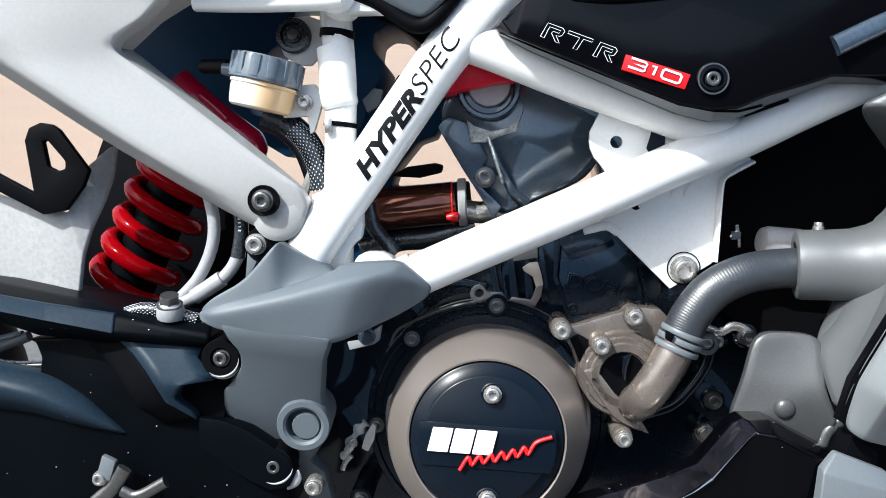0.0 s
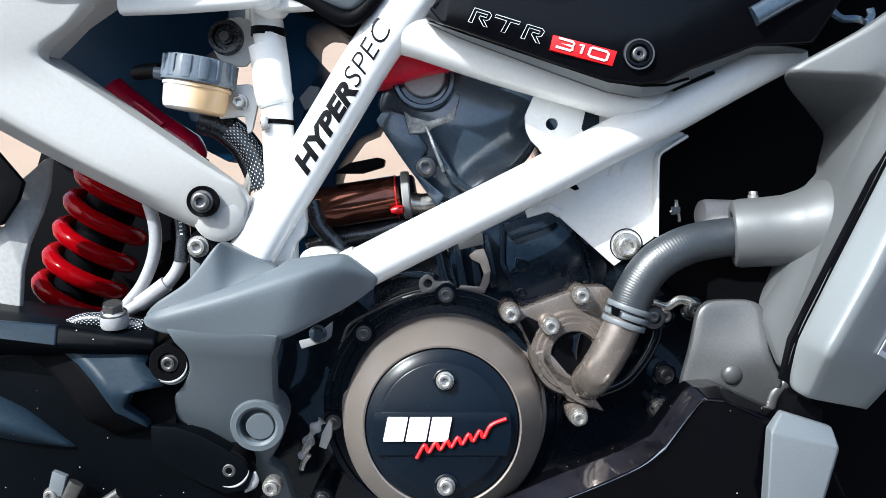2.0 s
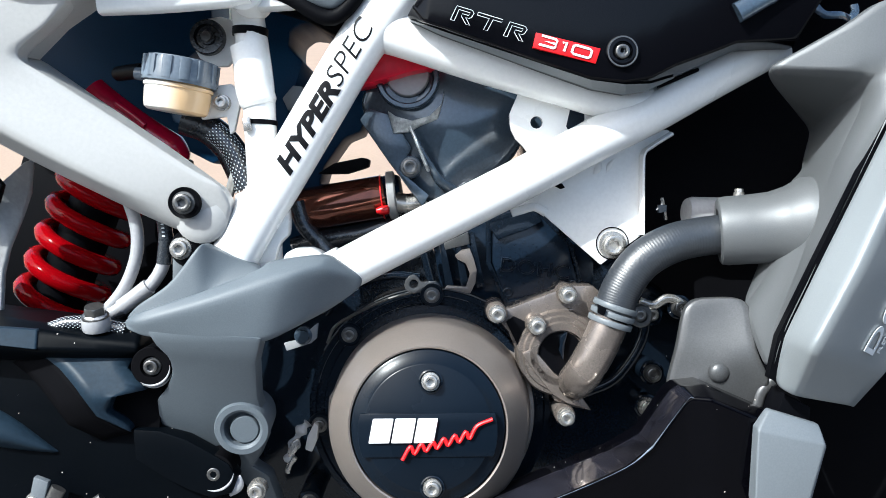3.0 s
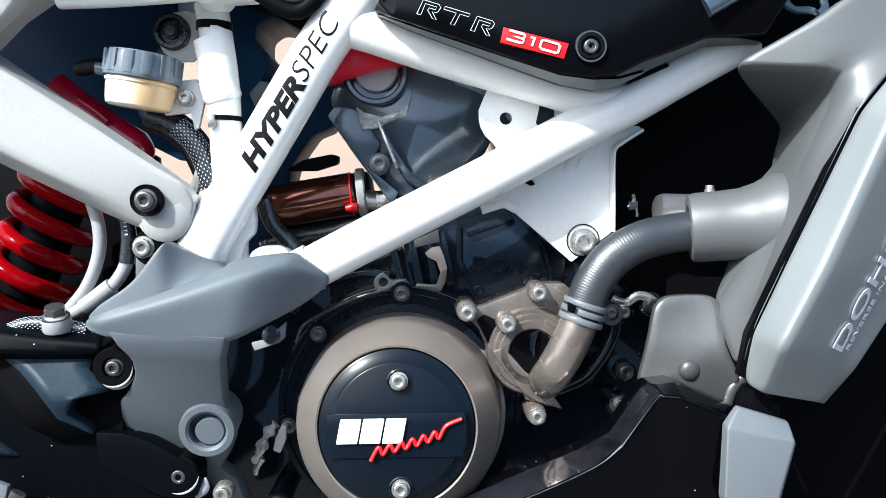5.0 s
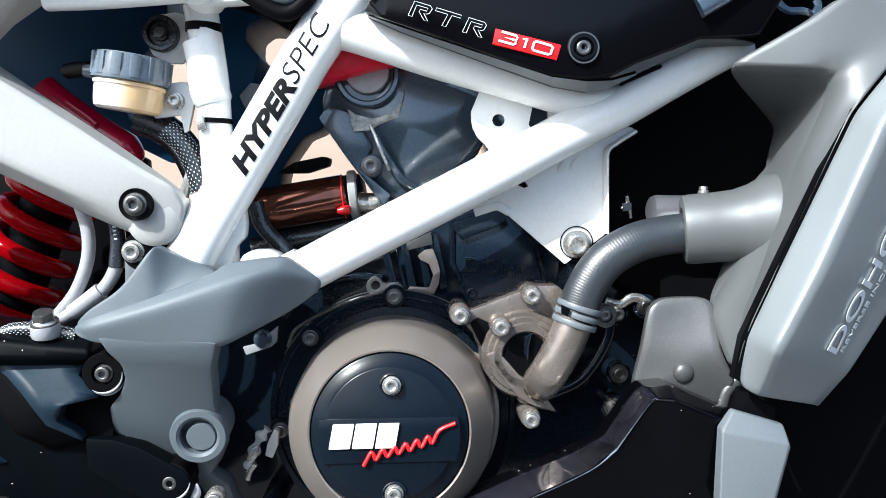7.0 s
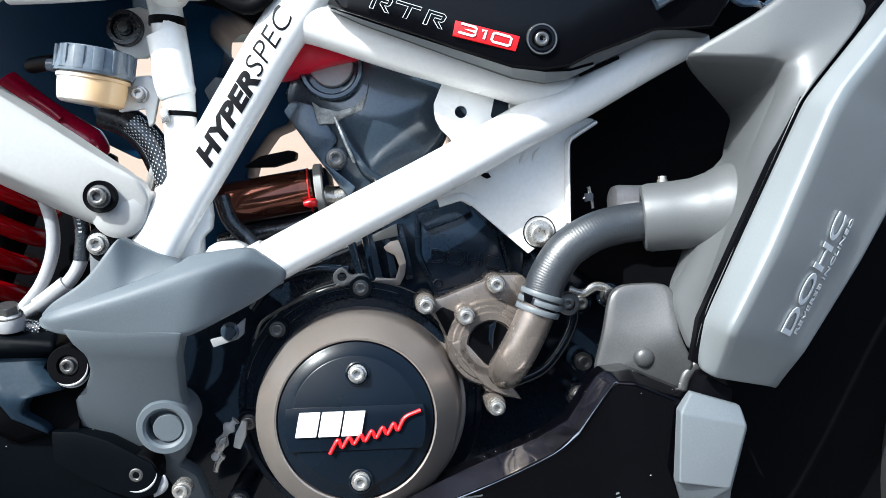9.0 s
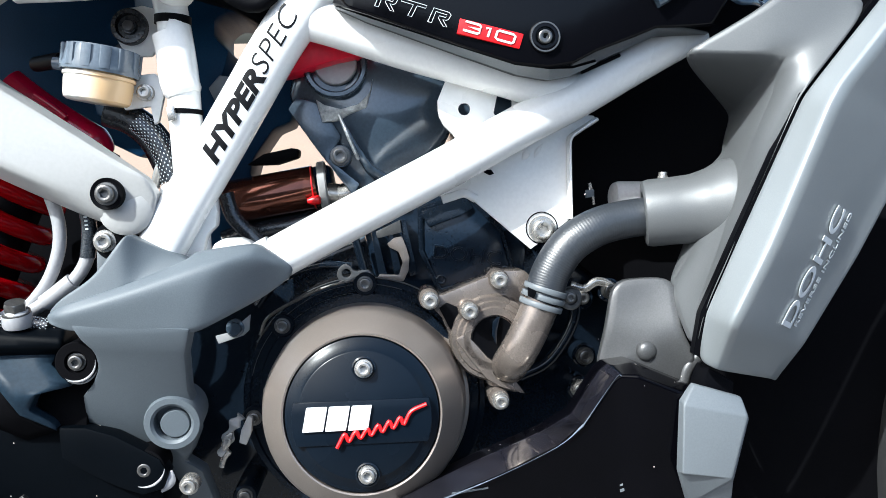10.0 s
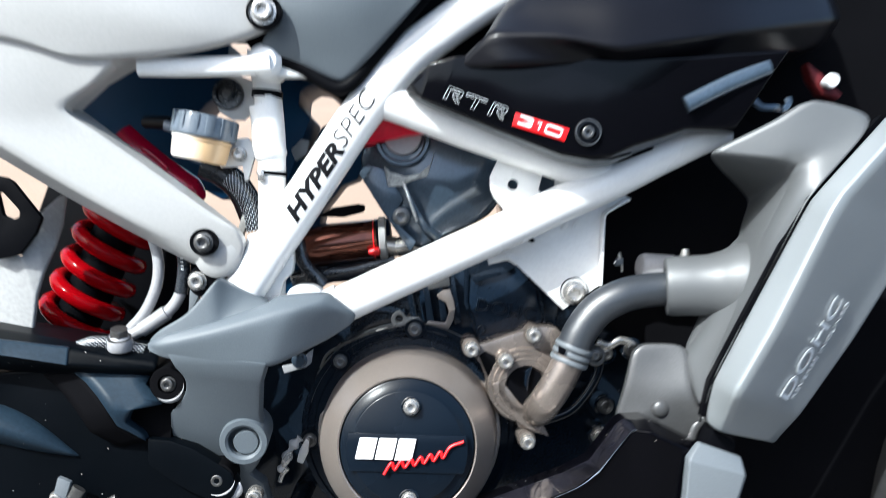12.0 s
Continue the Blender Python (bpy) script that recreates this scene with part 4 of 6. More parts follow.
    head = rounding(part("cylinder_head", facets(h, [(0, 1, 8, 7), (1, 2, 9, 8), (2, 3, 10, 9), (3, 4, 10), (10, 4, 11), (9, 10, 11), (8, 9, 11, 6), (7, 8, 6),
        (4, 5, 11), (5, 6, 11)], 0.12, soft=0.3), HEAD, bike, "dark blue-grey cylinder head cover"))
    part("side_wall", prism([(0.1010, 0.0700, 0.7140), (0.1590, 0.0700, 0.7080), (0.1800, 0.0700, 0.6980), (0.1800, 0.0700, 0.6200),
        (0.1250, 0.0700, 0.6150)], 0.066, 0.12, 0.003), HEAD, head)
    part("plug", turned([(0.0225, -0.02), (0.0225, 0.002), (0.0212, 0.004), (0.0188, 0.004), (0.0178, 0.002), (0.0172, -0.004),
        (0, -0.004)], 48, (0.0280, 0.0360, 0.7160)), HEAD, head)
    part("plug_disc", turned([(0.0152, -0.006), (0.0152, 0.0015), (0.0142, 0.003), (0.006, 0.0034), (0, 0.0032)], 40, (0.0280, 0.0370, 0.7180)), HOSE_GREY, head)
    part("boss", turned([(0.0095, -0.02), (0.0085, 0.0), (0.0078, 0.002), (0, 0.002)], 26, (0.0290, 0.0440, 0.6540)), HEAD, head)
    bolt(head, (0.0290, 0.0400, 0.6540), 0.0054, DARK_STEEL)
    part("rib", sweep([(0.0297, 0.0310, 0.6810), (0.0337, 0.0280, 0.6713), (0.0383, 0.0310, 0.6596), (0.0414, 0.0360, 0.6518)], 0.0013, 0.003, 2.5, 10), CAST_RIM, head)
    part("rib_web", sweep([(0.0320, 0.0360, 0.6774), (0.0414, 0.0360, 0.6578), (0.0494, 0.0420, 0.6447), (0.0577, 0.0500, 0.6382)], 0.0042, 0.005, 2, 14, radius=lambda s: 0.3 + 0.9 * s), HEAD, head)
    part("cast_patch", facets([(0.0138, 0.0360, 0.6934), (0.0194, 0.0340, 0.6892), (0.0309, 0.0330, 0.6859), (0.0429, 0.0330, 0.6889), (0.0513, 0.0340, 0.6969), (0.0538, 0.0360, 0.7073), (0.0530, 0.0370, 0.7004), (0.0489, 0.0370, 0.6869), (0.0376, 0.0370, 0.6830), (0.0280, 0.0370, 0.6783), (0.0175, 0.0380, 0.6777)],
        [(0, 1, 10), (1, 2, 9, 10), (2, 3, 8, 9), (3, 4, 7, 8), (4, 5, 6, 7)], 0.01, 0.0008, 2, 5), CAST_RIM, head, "rough bright cast edge of the head")
    part("strap", prism([(-0.0066, 0.0400, 0.6876), (-0.0000, 0.0400, 0.6963), (0.0176, 0.0400, 0.6902), (0.0306, 0.0400, 0.6673), (0.0212, 0.0400, 0.6521), (0.0424, 0.0400, 0.6338), (0.0371, 0.0400, 0.6253), (0.0124, 0.0400, 0.6594)], 0.0415, 0.06, 0.002), HEAD, head)

    can = part("copper_canister", turned([(0, 0.0), (0.0150, 0.0), (0.0162, 0.003), (0.0165, 0.006), (0.0165, 0.066), (0.0155, 0.069),
        (0, 0.07)], 40, (-0.0600, 0.0900, 0.6230), Vector((0.0160, 0.0900, 0.6350)) - Vector((-0.0600, 0.0900, 0.6230))), COPPER, bike, "glossy copper-red cylinder behind the frame")
    part("clamp", turned([(0.0175, 0.0), (0.0185, 0.001), (0.0185, 0.0055), (0.0175, 0.0065), (0.012, 0.0065)], 36, (0.0100, 0.0900, 0.6340),
        (1, 0, 0.1)), WHITE_MATT, can, "white hose clamp")
    part("clamp_ring", turned([(0.0164, 0.0), (0.0169, 0.0003), (0.0169, 0.0010), (0.0164, 0.0013)], 36, (0.0050, 0.0900, 0.6330), (1, 0, 0.1)), RED_INK, can, "red ring")
    part("clamp_screw", turned([(0.002, -0.004), (0.0034, 0), (0.0034, 0.005), (0.002, 0.006), (0, 0.006)], 14, (0.0060, 0.0720, 0.6230), (1, 0, 0.1)), RED_INK, can)
    part("pipe", sweep([(0.0160, 0.0900, 0.6280), (0.0270, 0.0900, 0.6270), (0.0450, 0.0900, 0.6300)], 0.0085, 0.0085, 2, 20), STEEL, can)
    part("black_hose", sweep([(-0.0580, 0.0750, 0.6300), (-0.0530, 0.0750, 0.6130), (-0.0430, 0.0750, 0.6010),
        (-0.0350, 0.0750, 0.5920)], 0.006, 0.006, 2, 16), RUBBER, can)
    part("fin", prism([(-0.0430, 0.0800, 0.6510), (-0.0300, 0.0800, 0.6590), (-0.0090, 0.0800, 0.6630), (-0.0030, 0.0800, 0.6620), (-0.0040, 0.0800, 0.6560),
        (-0.0210, 0.0800, 0.6510)], 0.08, 0.1, 0.002), BLACK, can)
    part("loom", sweep([(-0.0650, 0.1000, 0.5930), (-0.0380, 0.1000, 0.6010), (-0.0110, 0.1000, 0.6050), (0.0240, 0.1000, 0.6160)], 0.009, 0.009, 2, 14), RUBBER, can)


build_engine()


# ---- grey frame cover and swing arm ----
def build_rear():
    collar = [(-0.1487, -0.0320, 0.5585), (-0.1407, -0.0340, 0.5677), (-0.1200, -0.0340, 0.5797), (-0.1043, -0.0310, 0.6016), (-0.1002, -0.0280, 0.6059),
        (-0.0933, -0.0210, 0.6010), (-0.0818, -0.0170, 0.5947), (-0.0684, -0.0160, 0.5895)]
    crease = [(-0.1360, -0.0390, 0.5648), (-0.1008, -0.0380, 0.5750), (-0.0635, -0.0310, 0.5892)]
    top = [(-0.0606, -0.0240, 0.5933), (-0.0290, -0.0220, 0.5968), (-0.0203, -0.0210, 0.5958), (-0.0014, -0.0140, 0.5810)]
    ridge = [(-0.1387, -0.0430, 0.5574), (-0.0916, -0.0460, 0.5714), (-0.0506, -0.0420, 0.5847), (-0.0271, -0.0320, 0.5895), (-0.0097, -0.0180, 0.5818)]
    low = [(-0.1464, -0.0360, 0.5535), (-0.1323, -0.0400, 0.5486), (-0.0936, -0.0410, 0.5462), (-0.0613, -0.0390, 0.5434), (-0.0410, -0.0300, 0.5528), (-0.0206, -0.0160, 0.5623), (-0.0038, -0.0120, 0.5739)]
    collar_foot = [Vector(p) + Vector((0.001, 0.0035, -0.0045)) for p in crease]
    front = [collar[0]] + crease + top + ridge + low
    f = [(0, 1, 8), (1, 2, 9, 8), (2, 3, 10, 9), (3, 4, 5, 10), (5, 11, 10), (5, 6, 11), (6, 7, 12, 11), (0, 8, 14, 13), (8, 9, 15, 14), (9, 10, 16, 15),
        (10, 17, 16), (10, 11, 18, 17), (11, 12, 18), (12, 7, 19, 18)]
    cover = rounding(part("frame_cover", facets(front, f, 0.014, soft=0.3, rim=0.97), GREY, bike, "matt dark grey plastic frame cover"))
    g = [(0, 1, 8), (1, 2, 9, 8), (2, 3, 9), (3, 4, 5, 9), (5, 6, 9), (6, 7, 10, 9)]
    rounding(part("collar", facets([Vector(p) + Vector((0, 0.001, 0)) for p in collar] + collar_foot, g, 0.012, soft=0.1, rim=0.97), GREY, cover))
    body = [(-0.1330, -0.0415, 0.5545), (-0.0614, -0.0337, 0.5480), (-0.0677, -0.0259, 0.5301), (-0.0707, -0.0108, 0.5035), (-0.0682, -0.0020, 0.4876), (-0.0704, 0.0073, 0.4699), (-0.0780, 0.0151, 0.4542), (-0.0832, 0.0181, 0.4478), (-0.0729, 0.0234, 0.4379), (-0.0696, 0.0350, 0.4143), (-0.0677, 0.0420, 0.3994), (-0.0864, 0.0433, 0.3953), (-0.0883, 0.0319, 0.4193), (-0.0949, 0.0209, 0.4415), (-0.1020, 0.0146, 0.4535), (-0.1394, -0.0025, 0.4837), (-0.1365, -0.0134, 0.5037), (-0.1286, -0.0176, 0.5118), (-0.1219, -0.0239, 0.5232), (-0.1214, -0.0305, 0.5343), (-0.1273, -0.0360, 0.5431)]
    shell = prism(body, -0.0375, -0.018, 0.0034)
    for v in shell.verts:
        v.co.y += (0.54 - min(v.co.z, 0.547)) * 0.6
    lower = part("pivot_cover", shell, GREY, bike, "matt grey swing arm pivot cover")
    part("ring", turned([(0.0180, -0.03), (0.0180, 0.0006), (0.0172, 0.0024), (0.0136, 0.0026), (0.0118, 0.0012), (0.0112, -0.0100), (0, -0.0100)], 48, (-0.0823, -0.0120, 0.4830), (0.05, -1, -0.12)), GREY, lower)
    part("plug", turned([(0.0094, -0.0100), (0.0094, -0.0012), (0.0088, -0.0004), (0, 0.0)], 40, (-0.0809, -0.0120, 0.4818), (0.05, -1, -0.12)), GREY, lower)

    web = [(-0.2755, 0.5274), (-0.2165, 0.5330), (-0.1520, 0.5330), (-0.1286, 0.5313), (-0.1282, 0.5197), (-0.1337, 0.5089), (-0.1392, 0.5016),
        (-0.1386, 0.4821), (-0.0977, 0.4606), (-0.0893, 0.4198), (-0.1294, 0.3833), (-0.4531, 0.3497), (-0.4351, 0.4626), (-0.4182, 0.4956),
        (-0.2733, 0.4999), (-0.2662, 0.5055), (-0.2655, 0.5154), (-0.2696, 0.5250)]
    arm = part("swing_arm", prism(web, -0.005, 0.035, 0.002), SHADED_DUSTY, bike, "dusty black painted swing arm")
    # boxed upper rail: rolled top, lit front face, undercut below
    rail = [(-0.4172, 0.0000, 0.5721), (-0.2952, -0.0040, 0.5651), (-0.2633, -0.0050, 0.5609), (-0.2160, -0.0060, 0.5547), (-0.1764, -0.0080, 0.5487),
        (-0.1470, -0.0100, 0.5470), (-0.4024, -0.0180, 0.5661), (-0.2855, -0.0200, 0.5587), (-0.2545, -0.0210, 0.5554), (-0.2081, -0.0200, 0.5511),
        (-0.1701, -0.0200, 0.5444), (-0.1454, -0.0190, 0.5414), (-0.3959, -0.0300, 0.5573), (-0.2806, -0.0310, 0.5501), (-0.2500, -0.0310, 0.5459),
        (-0.2061, -0.0270, 0.5392), (-0.1684, -0.0210, 0.5363), (-0.1439, -0.0200, 0.5356), (-0.4076, -0.0080, 0.5478), (-0.2902, -0.0080, 0.5377),
        (-0.2668, -0.0080, 0.5311), (-0.2118, -0.0100, 0.5288), (-0.1736, -0.0100, 0.5290), (-0.1478, -0.0100, 0.5291)]
    strip = [(k * 6 + r, k * 6 + r + 1, (k + 1) * 6 + r + 1, (k + 1) * 6 + r) for k in range(3) for r in range(5)]
    part("upper_rail", facets(rail, strip, 0.045, 0.003, 3, 7), SHADED_DUSTY, arm)
    # The lighter copy paints the light on this stretch of the rail.
    part("rail_face", facets([Vector(rail[k]) + Vector((0, -0.0012, 0.0006)) for k in (6, 7, 8, 9, 12, 13, 14, 15)], [(0, 1, 5, 4), (1, 2, 6, 5), (2, 3, 7, 6)], 0.004, 0.0012, 3, 7), LIT_ARM, arm, "rail face in the lit copy of the arm's black")
    left = [(-0.2104, -0.0140, 0.5347), (-0.1954, -0.0210, 0.5264), (-0.1840, -0.0270, 0.5166), (-0.1766, -0.0290, 0.5072), (-0.1707, -0.0260, 0.4961), (-0.1533, -0.0160, 0.4827)]
    right = [(-0.1514, -0.0110, 0.5330), (-0.1542, -0.0160, 0.5247), (-0.1408, -0.0220, 0.5119), (-0.1608, -0.0270, 0.5084), (-0.1663, -0.0240, 0.4985), (-0.1547, -0.0160, 0.4865)]
    under = [(-0.2336, -0.0050, 0.5277), (-0.2182, -0.0120, 0.5193), (-0.2065, -0.0180, 0.5094), (-0.1989, -0.0200, 0.4998), (-0.1930, -0.0170, 0.4885), (-0.1756, -0.0070, 0.4748)]
    rows = [(r, r + 1, r + 7, r + 6) for r in range(5)]
    # The lighter, bluish copy paints sun and sky light on the web.
    rounding(part("web_panel", facets(left + right, rows, 0.012, soft=0.1, rim=1.0), LIT_ARM, arm, "web panel in the lit copy of the arm's black"), 2)
    # Matt black sheet paints the shade beside the web panel.
    rounding(part("web_shade", facets([Vector(p) + Vector((0.001, 0.001, 0)) for p in left] + under, rows, 0.02, soft=0.1, rim=1.0), PIT, arm), 2)
    # Matt black plate paints the shade under the lug.
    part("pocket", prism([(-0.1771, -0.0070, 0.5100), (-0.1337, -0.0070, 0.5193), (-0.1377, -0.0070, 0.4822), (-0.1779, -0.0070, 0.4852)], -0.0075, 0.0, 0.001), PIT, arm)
    # The strut's light is painted with the same lighter copy.
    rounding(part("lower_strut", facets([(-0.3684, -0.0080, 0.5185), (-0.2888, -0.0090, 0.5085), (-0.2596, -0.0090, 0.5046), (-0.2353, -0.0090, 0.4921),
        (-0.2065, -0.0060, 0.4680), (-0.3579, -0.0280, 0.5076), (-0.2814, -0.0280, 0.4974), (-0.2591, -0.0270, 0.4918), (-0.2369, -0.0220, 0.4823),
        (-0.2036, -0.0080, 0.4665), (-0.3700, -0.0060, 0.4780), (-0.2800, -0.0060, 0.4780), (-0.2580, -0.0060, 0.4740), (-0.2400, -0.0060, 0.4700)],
        [(0, 1, 6, 5), (1, 2, 7, 6), (2, 3, 8, 7), (3, 4, 9, 8), (5, 6, 11, 10), (6, 7, 12, 11), (7, 8, 13, 12), (8, 9, 13)], 0.012, soft=0.1, rim=0.6), LIT_ARM, arm), 2)
    part("spoke_edge", sweep([(-0.3540, 0.0500, 0.4940), (-0.3280, 0.0500, 0.5070), (-0.3050, 0.0500, 0.5170)], 0.004, 0.004, 2, 10), SLATE, arm)
    part("spoke_edge", sweep([(-0.3540, 0.0500, 0.5050), (-0.3280, 0.0500, 0.5130), (-0.3100, 0.0500, 0.5180)], 0.003, 0.003, 2, 10), SLATE, arm)
    part("axle_clip", sweep([(-0.3300, 0.0400, 0.4980), (-0.3090, 0.0400, 0.4960), (-0.2880, 0.0400, 0.4980)], 0.004, 0.004, 2, 10), STEEL, arm)
    part("axle_clip", sweep([(-0.3100, 0.0350, 0.4960), (-0.2970, 0.0350, 0.4920), (-0.2850, 0.0350, 0.4950)], 0.005, 0.004, 2, 10), STEEL, arm)
    for p, tilt in (((-0.1363, -0.0220, 0.5270), 0), ((-0.1013, -0.0120, 0.4533), 10)):
        lug = part("lug", turned([(0.0128, -0.02), (0.0128, 0.0006), (0.0122, 0.0012), (0.0070, 0.0012), (0.0066, -0.0014), (0, -0.0014)], 36, p), PIT, arm)
        # Pale arc paints the light caught on the lug's lower edge.
        edge = [Vector(p) + Vector((0.0120 * math.cos(radians(d + tilt)), -0.0014, 0.0120 * math.sin(radians(d + tilt)))) for d in range(-125, 15, 10)]
        part("edge_glint", sweep(edge, 0.0008, 0.0008, 2, 8, 3, radius=lambda s: math.sin(math.pi * (0.04 + 0.92 * s))), HOSE_GREY, lug)
        bolt(arm, Vector(p) + Vector((0, 0.001, 0)), 0.0045, DARK_STEEL)
    # More pale arcs paint the highlight along the edges round the lugs.
    for p, start in zip([(-0.1370, -0.0190, 0.5260), (-0.1000, -0.0190, 0.4570)], (-2.1, -1.9)):
        arc = [Vector(p) + Vector((0.0131 * math.cos(start + 0.22 * k), 0, 0.0131 * math.sin(start + 0.22 * k))) for k in range(9)]
        part("edge_glint", sweep(arc, 0.0007, 0.0007, 2, 8, 2, radius=lambda s: 0.2 + math.sin(math.pi * s)), HOSE_GREY, arm)
    bolt(arm, (-0.0740, -0.0120, 0.4410), 0.0048)
    part("link_bar", prism([(-0.1530, -0.0140, 0.4840), (-0.1360, -0.0140, 0.4830), (-0.1190, -0.0140, 0.4770), (-0.1020, -0.0140, 0.4670),
        (-0.0910, -0.0140, 0.4600), (-0.0860, -0.0140, 0.4500), (-0.0900, -0.0140, 0.4400), (-0.1030, -0.0140, 0.4370), (-0.1180, -0.0140, 0.4430),
        (-0.1330, -0.0140, 0.4510), (-0.1520, -0.0140, 0.4640)], -0.0145, 0.002, 0.0022), SHADED_DUSTY, arm)
    part("crescent", sweep([(-0.0920, -0.0100, 0.4370), (-0.0870, -0.0100, 0.4440),
        (-0.0850, -0.0100, 0.4510)], 0.0035, 0.002, 2, 12, radius=lambda s: 0.15 + math.sin(math.pi * s)), HOSE_GREY, arm)

    # shock absorber: spring, damper body and the dark shield behind it
    lo, hi = Vector((-0.2527, 0.1000, 0.5480)), Vector((-0.2074, 0.1000, 0.6553))
    ax = (hi - lo).normalized()
    side, back = ax.cross(Vector((0, 1, 0))).normalized(), Vector((0, 1, 0))
    turns, pts = 5.1, []
    for i in range(int(turns * 18) + 1):
        a = 2 * math.pi * (i / 18 + 0.43)
        pts.append(lo + ax * ((hi - lo).length * i / (turns * 18)) + side * (0.0280 * math.cos(a)) + back * (0.0280 * math.sin(a)))
    shock = part("shock_absorber", sweep([lo - ax * 0.02, (lo + hi) / 2, hi + ax * 0.02], 0.0195, 0.0195, 2, 24), BLACK, bike, "rear shock absorber with red coil spring")
    part("spring", sweep(pts, 0.0070, 0.0070, 2, 14, 1, ref=ax), RED, shock, "glossy red coil spring")
    part("preload_cylinder", sweep([(-0.2030, 0.0650, 0.7120), (-0.1950, 0.0650, 0.7050), (-0.1800, 0.0650, 0.6930), (-0.1620, 0.0650, 0.6800),
        (-0.1450, 0.0650, 0.6690),
        (-0.1340, 0.0650, 0.6630)], 0.0118, 0.0118, 2, 24, 10, radius=lambda s: min(1, math.sqrt(max(0.01, 5 * (1 - s))))), PRELOAD_RED, shock, "red cylinder in a shade-matched copy of the spring paint")
    part("preload_rib", sweep([(-0.1810, 0.0520, 0.7020), (-0.1690, 0.0520, 0.6930), (-0.1610, 0.0520, 0.6860)], 0.0025, 0.0025, 2, 12), PRELOAD_RED, shock)
    part("shield", prism([(-0.3420, 0.1700, 0.5020), (-0.3350, 0.1700, 0.5710), (-0.3150, 0.1700, 0.6430), (-0.3050, 0.1700, 0.6730), (-0.2750, 0.1700, 0.6990),
        (-0.2350, 0.1700, 0.7090), (-0.1630, 0.1700, 0.6660), (-0.1610, 0.1700, 0.6010), (-0.1680, 0.1700, 0.5200),
        (-0.2440, 0.1700, 0.4950)], 0.165, 0.175, 0.001), BLACK, shock, "black inner mudguard")

    hug = part("chain_guard", facets([(-0.4382, 0.0270, 0.6539), (-0.3111, 0.0220, 0.6227), (-0.2837, 0.0170, 0.6168), (-0.2583, 0.0130, 0.6139),
        (-0.2505, 0.0190, 0.6442), (-0.2419, 0.0390, 0.6608), (-0.2381, 0.0430, 0.6627), (-0.2390, 0.0390, 0.6383), (-0.2389, 0.0270, 0.6227),
        (-0.2437, 0.0170, 0.6012), (-0.2475, 0.0150, 0.5836), (-0.2524, 0.0170, 0.5396), (-0.3101, 0.0210, 0.5357), (-0.4402, 0.0270, 0.5445)], [(0, 1, 12, 13),
        (1, 2, 11, 12), (2, 3, 10, 11), (3, 4, 9, 10), (4, 8, 9), (4, 5, 7, 8), (5, 6, 7)], 0.005, 0.002, 3), CAST, bike, "pale dusty cast alloy rear bracket")
    part("strut", prism([(-0.2847, 0.0170, 0.6617), (-0.2818, 0.0170, 0.6705), (-0.2739, 0.0170, 0.6745), (-0.2661, 0.0170, 0.6735), (-0.2612, 0.0170, 0.6705),
        (-0.2397, 0.0170, 0.6442), (-0.2437, 0.0170, 0.6325), (-0.2554, 0.0170, 0.6158), (-0.2710, 0.0170, 0.6119), (-0.3325, 0.0170, 0.6393),
        (-0.3325, 0.0170, 0.6520), (-0.2779, 0.0170, 0.6266)], 0.005, 0.011, 0.0015, [[(-0.2720, 0.0170, 0.6617), (-0.2690, 0.0170, 0.6627),
        (-0.2563, 0.0170, 0.6491), (-0.2563, 0.0170, 0.6442), (-0.2612, 0.0170, 0.6422), (-0.2681, 0.0170, 0.6451)]]), BLACK, hug, "black bracket with a triangular hole")


build_rear()


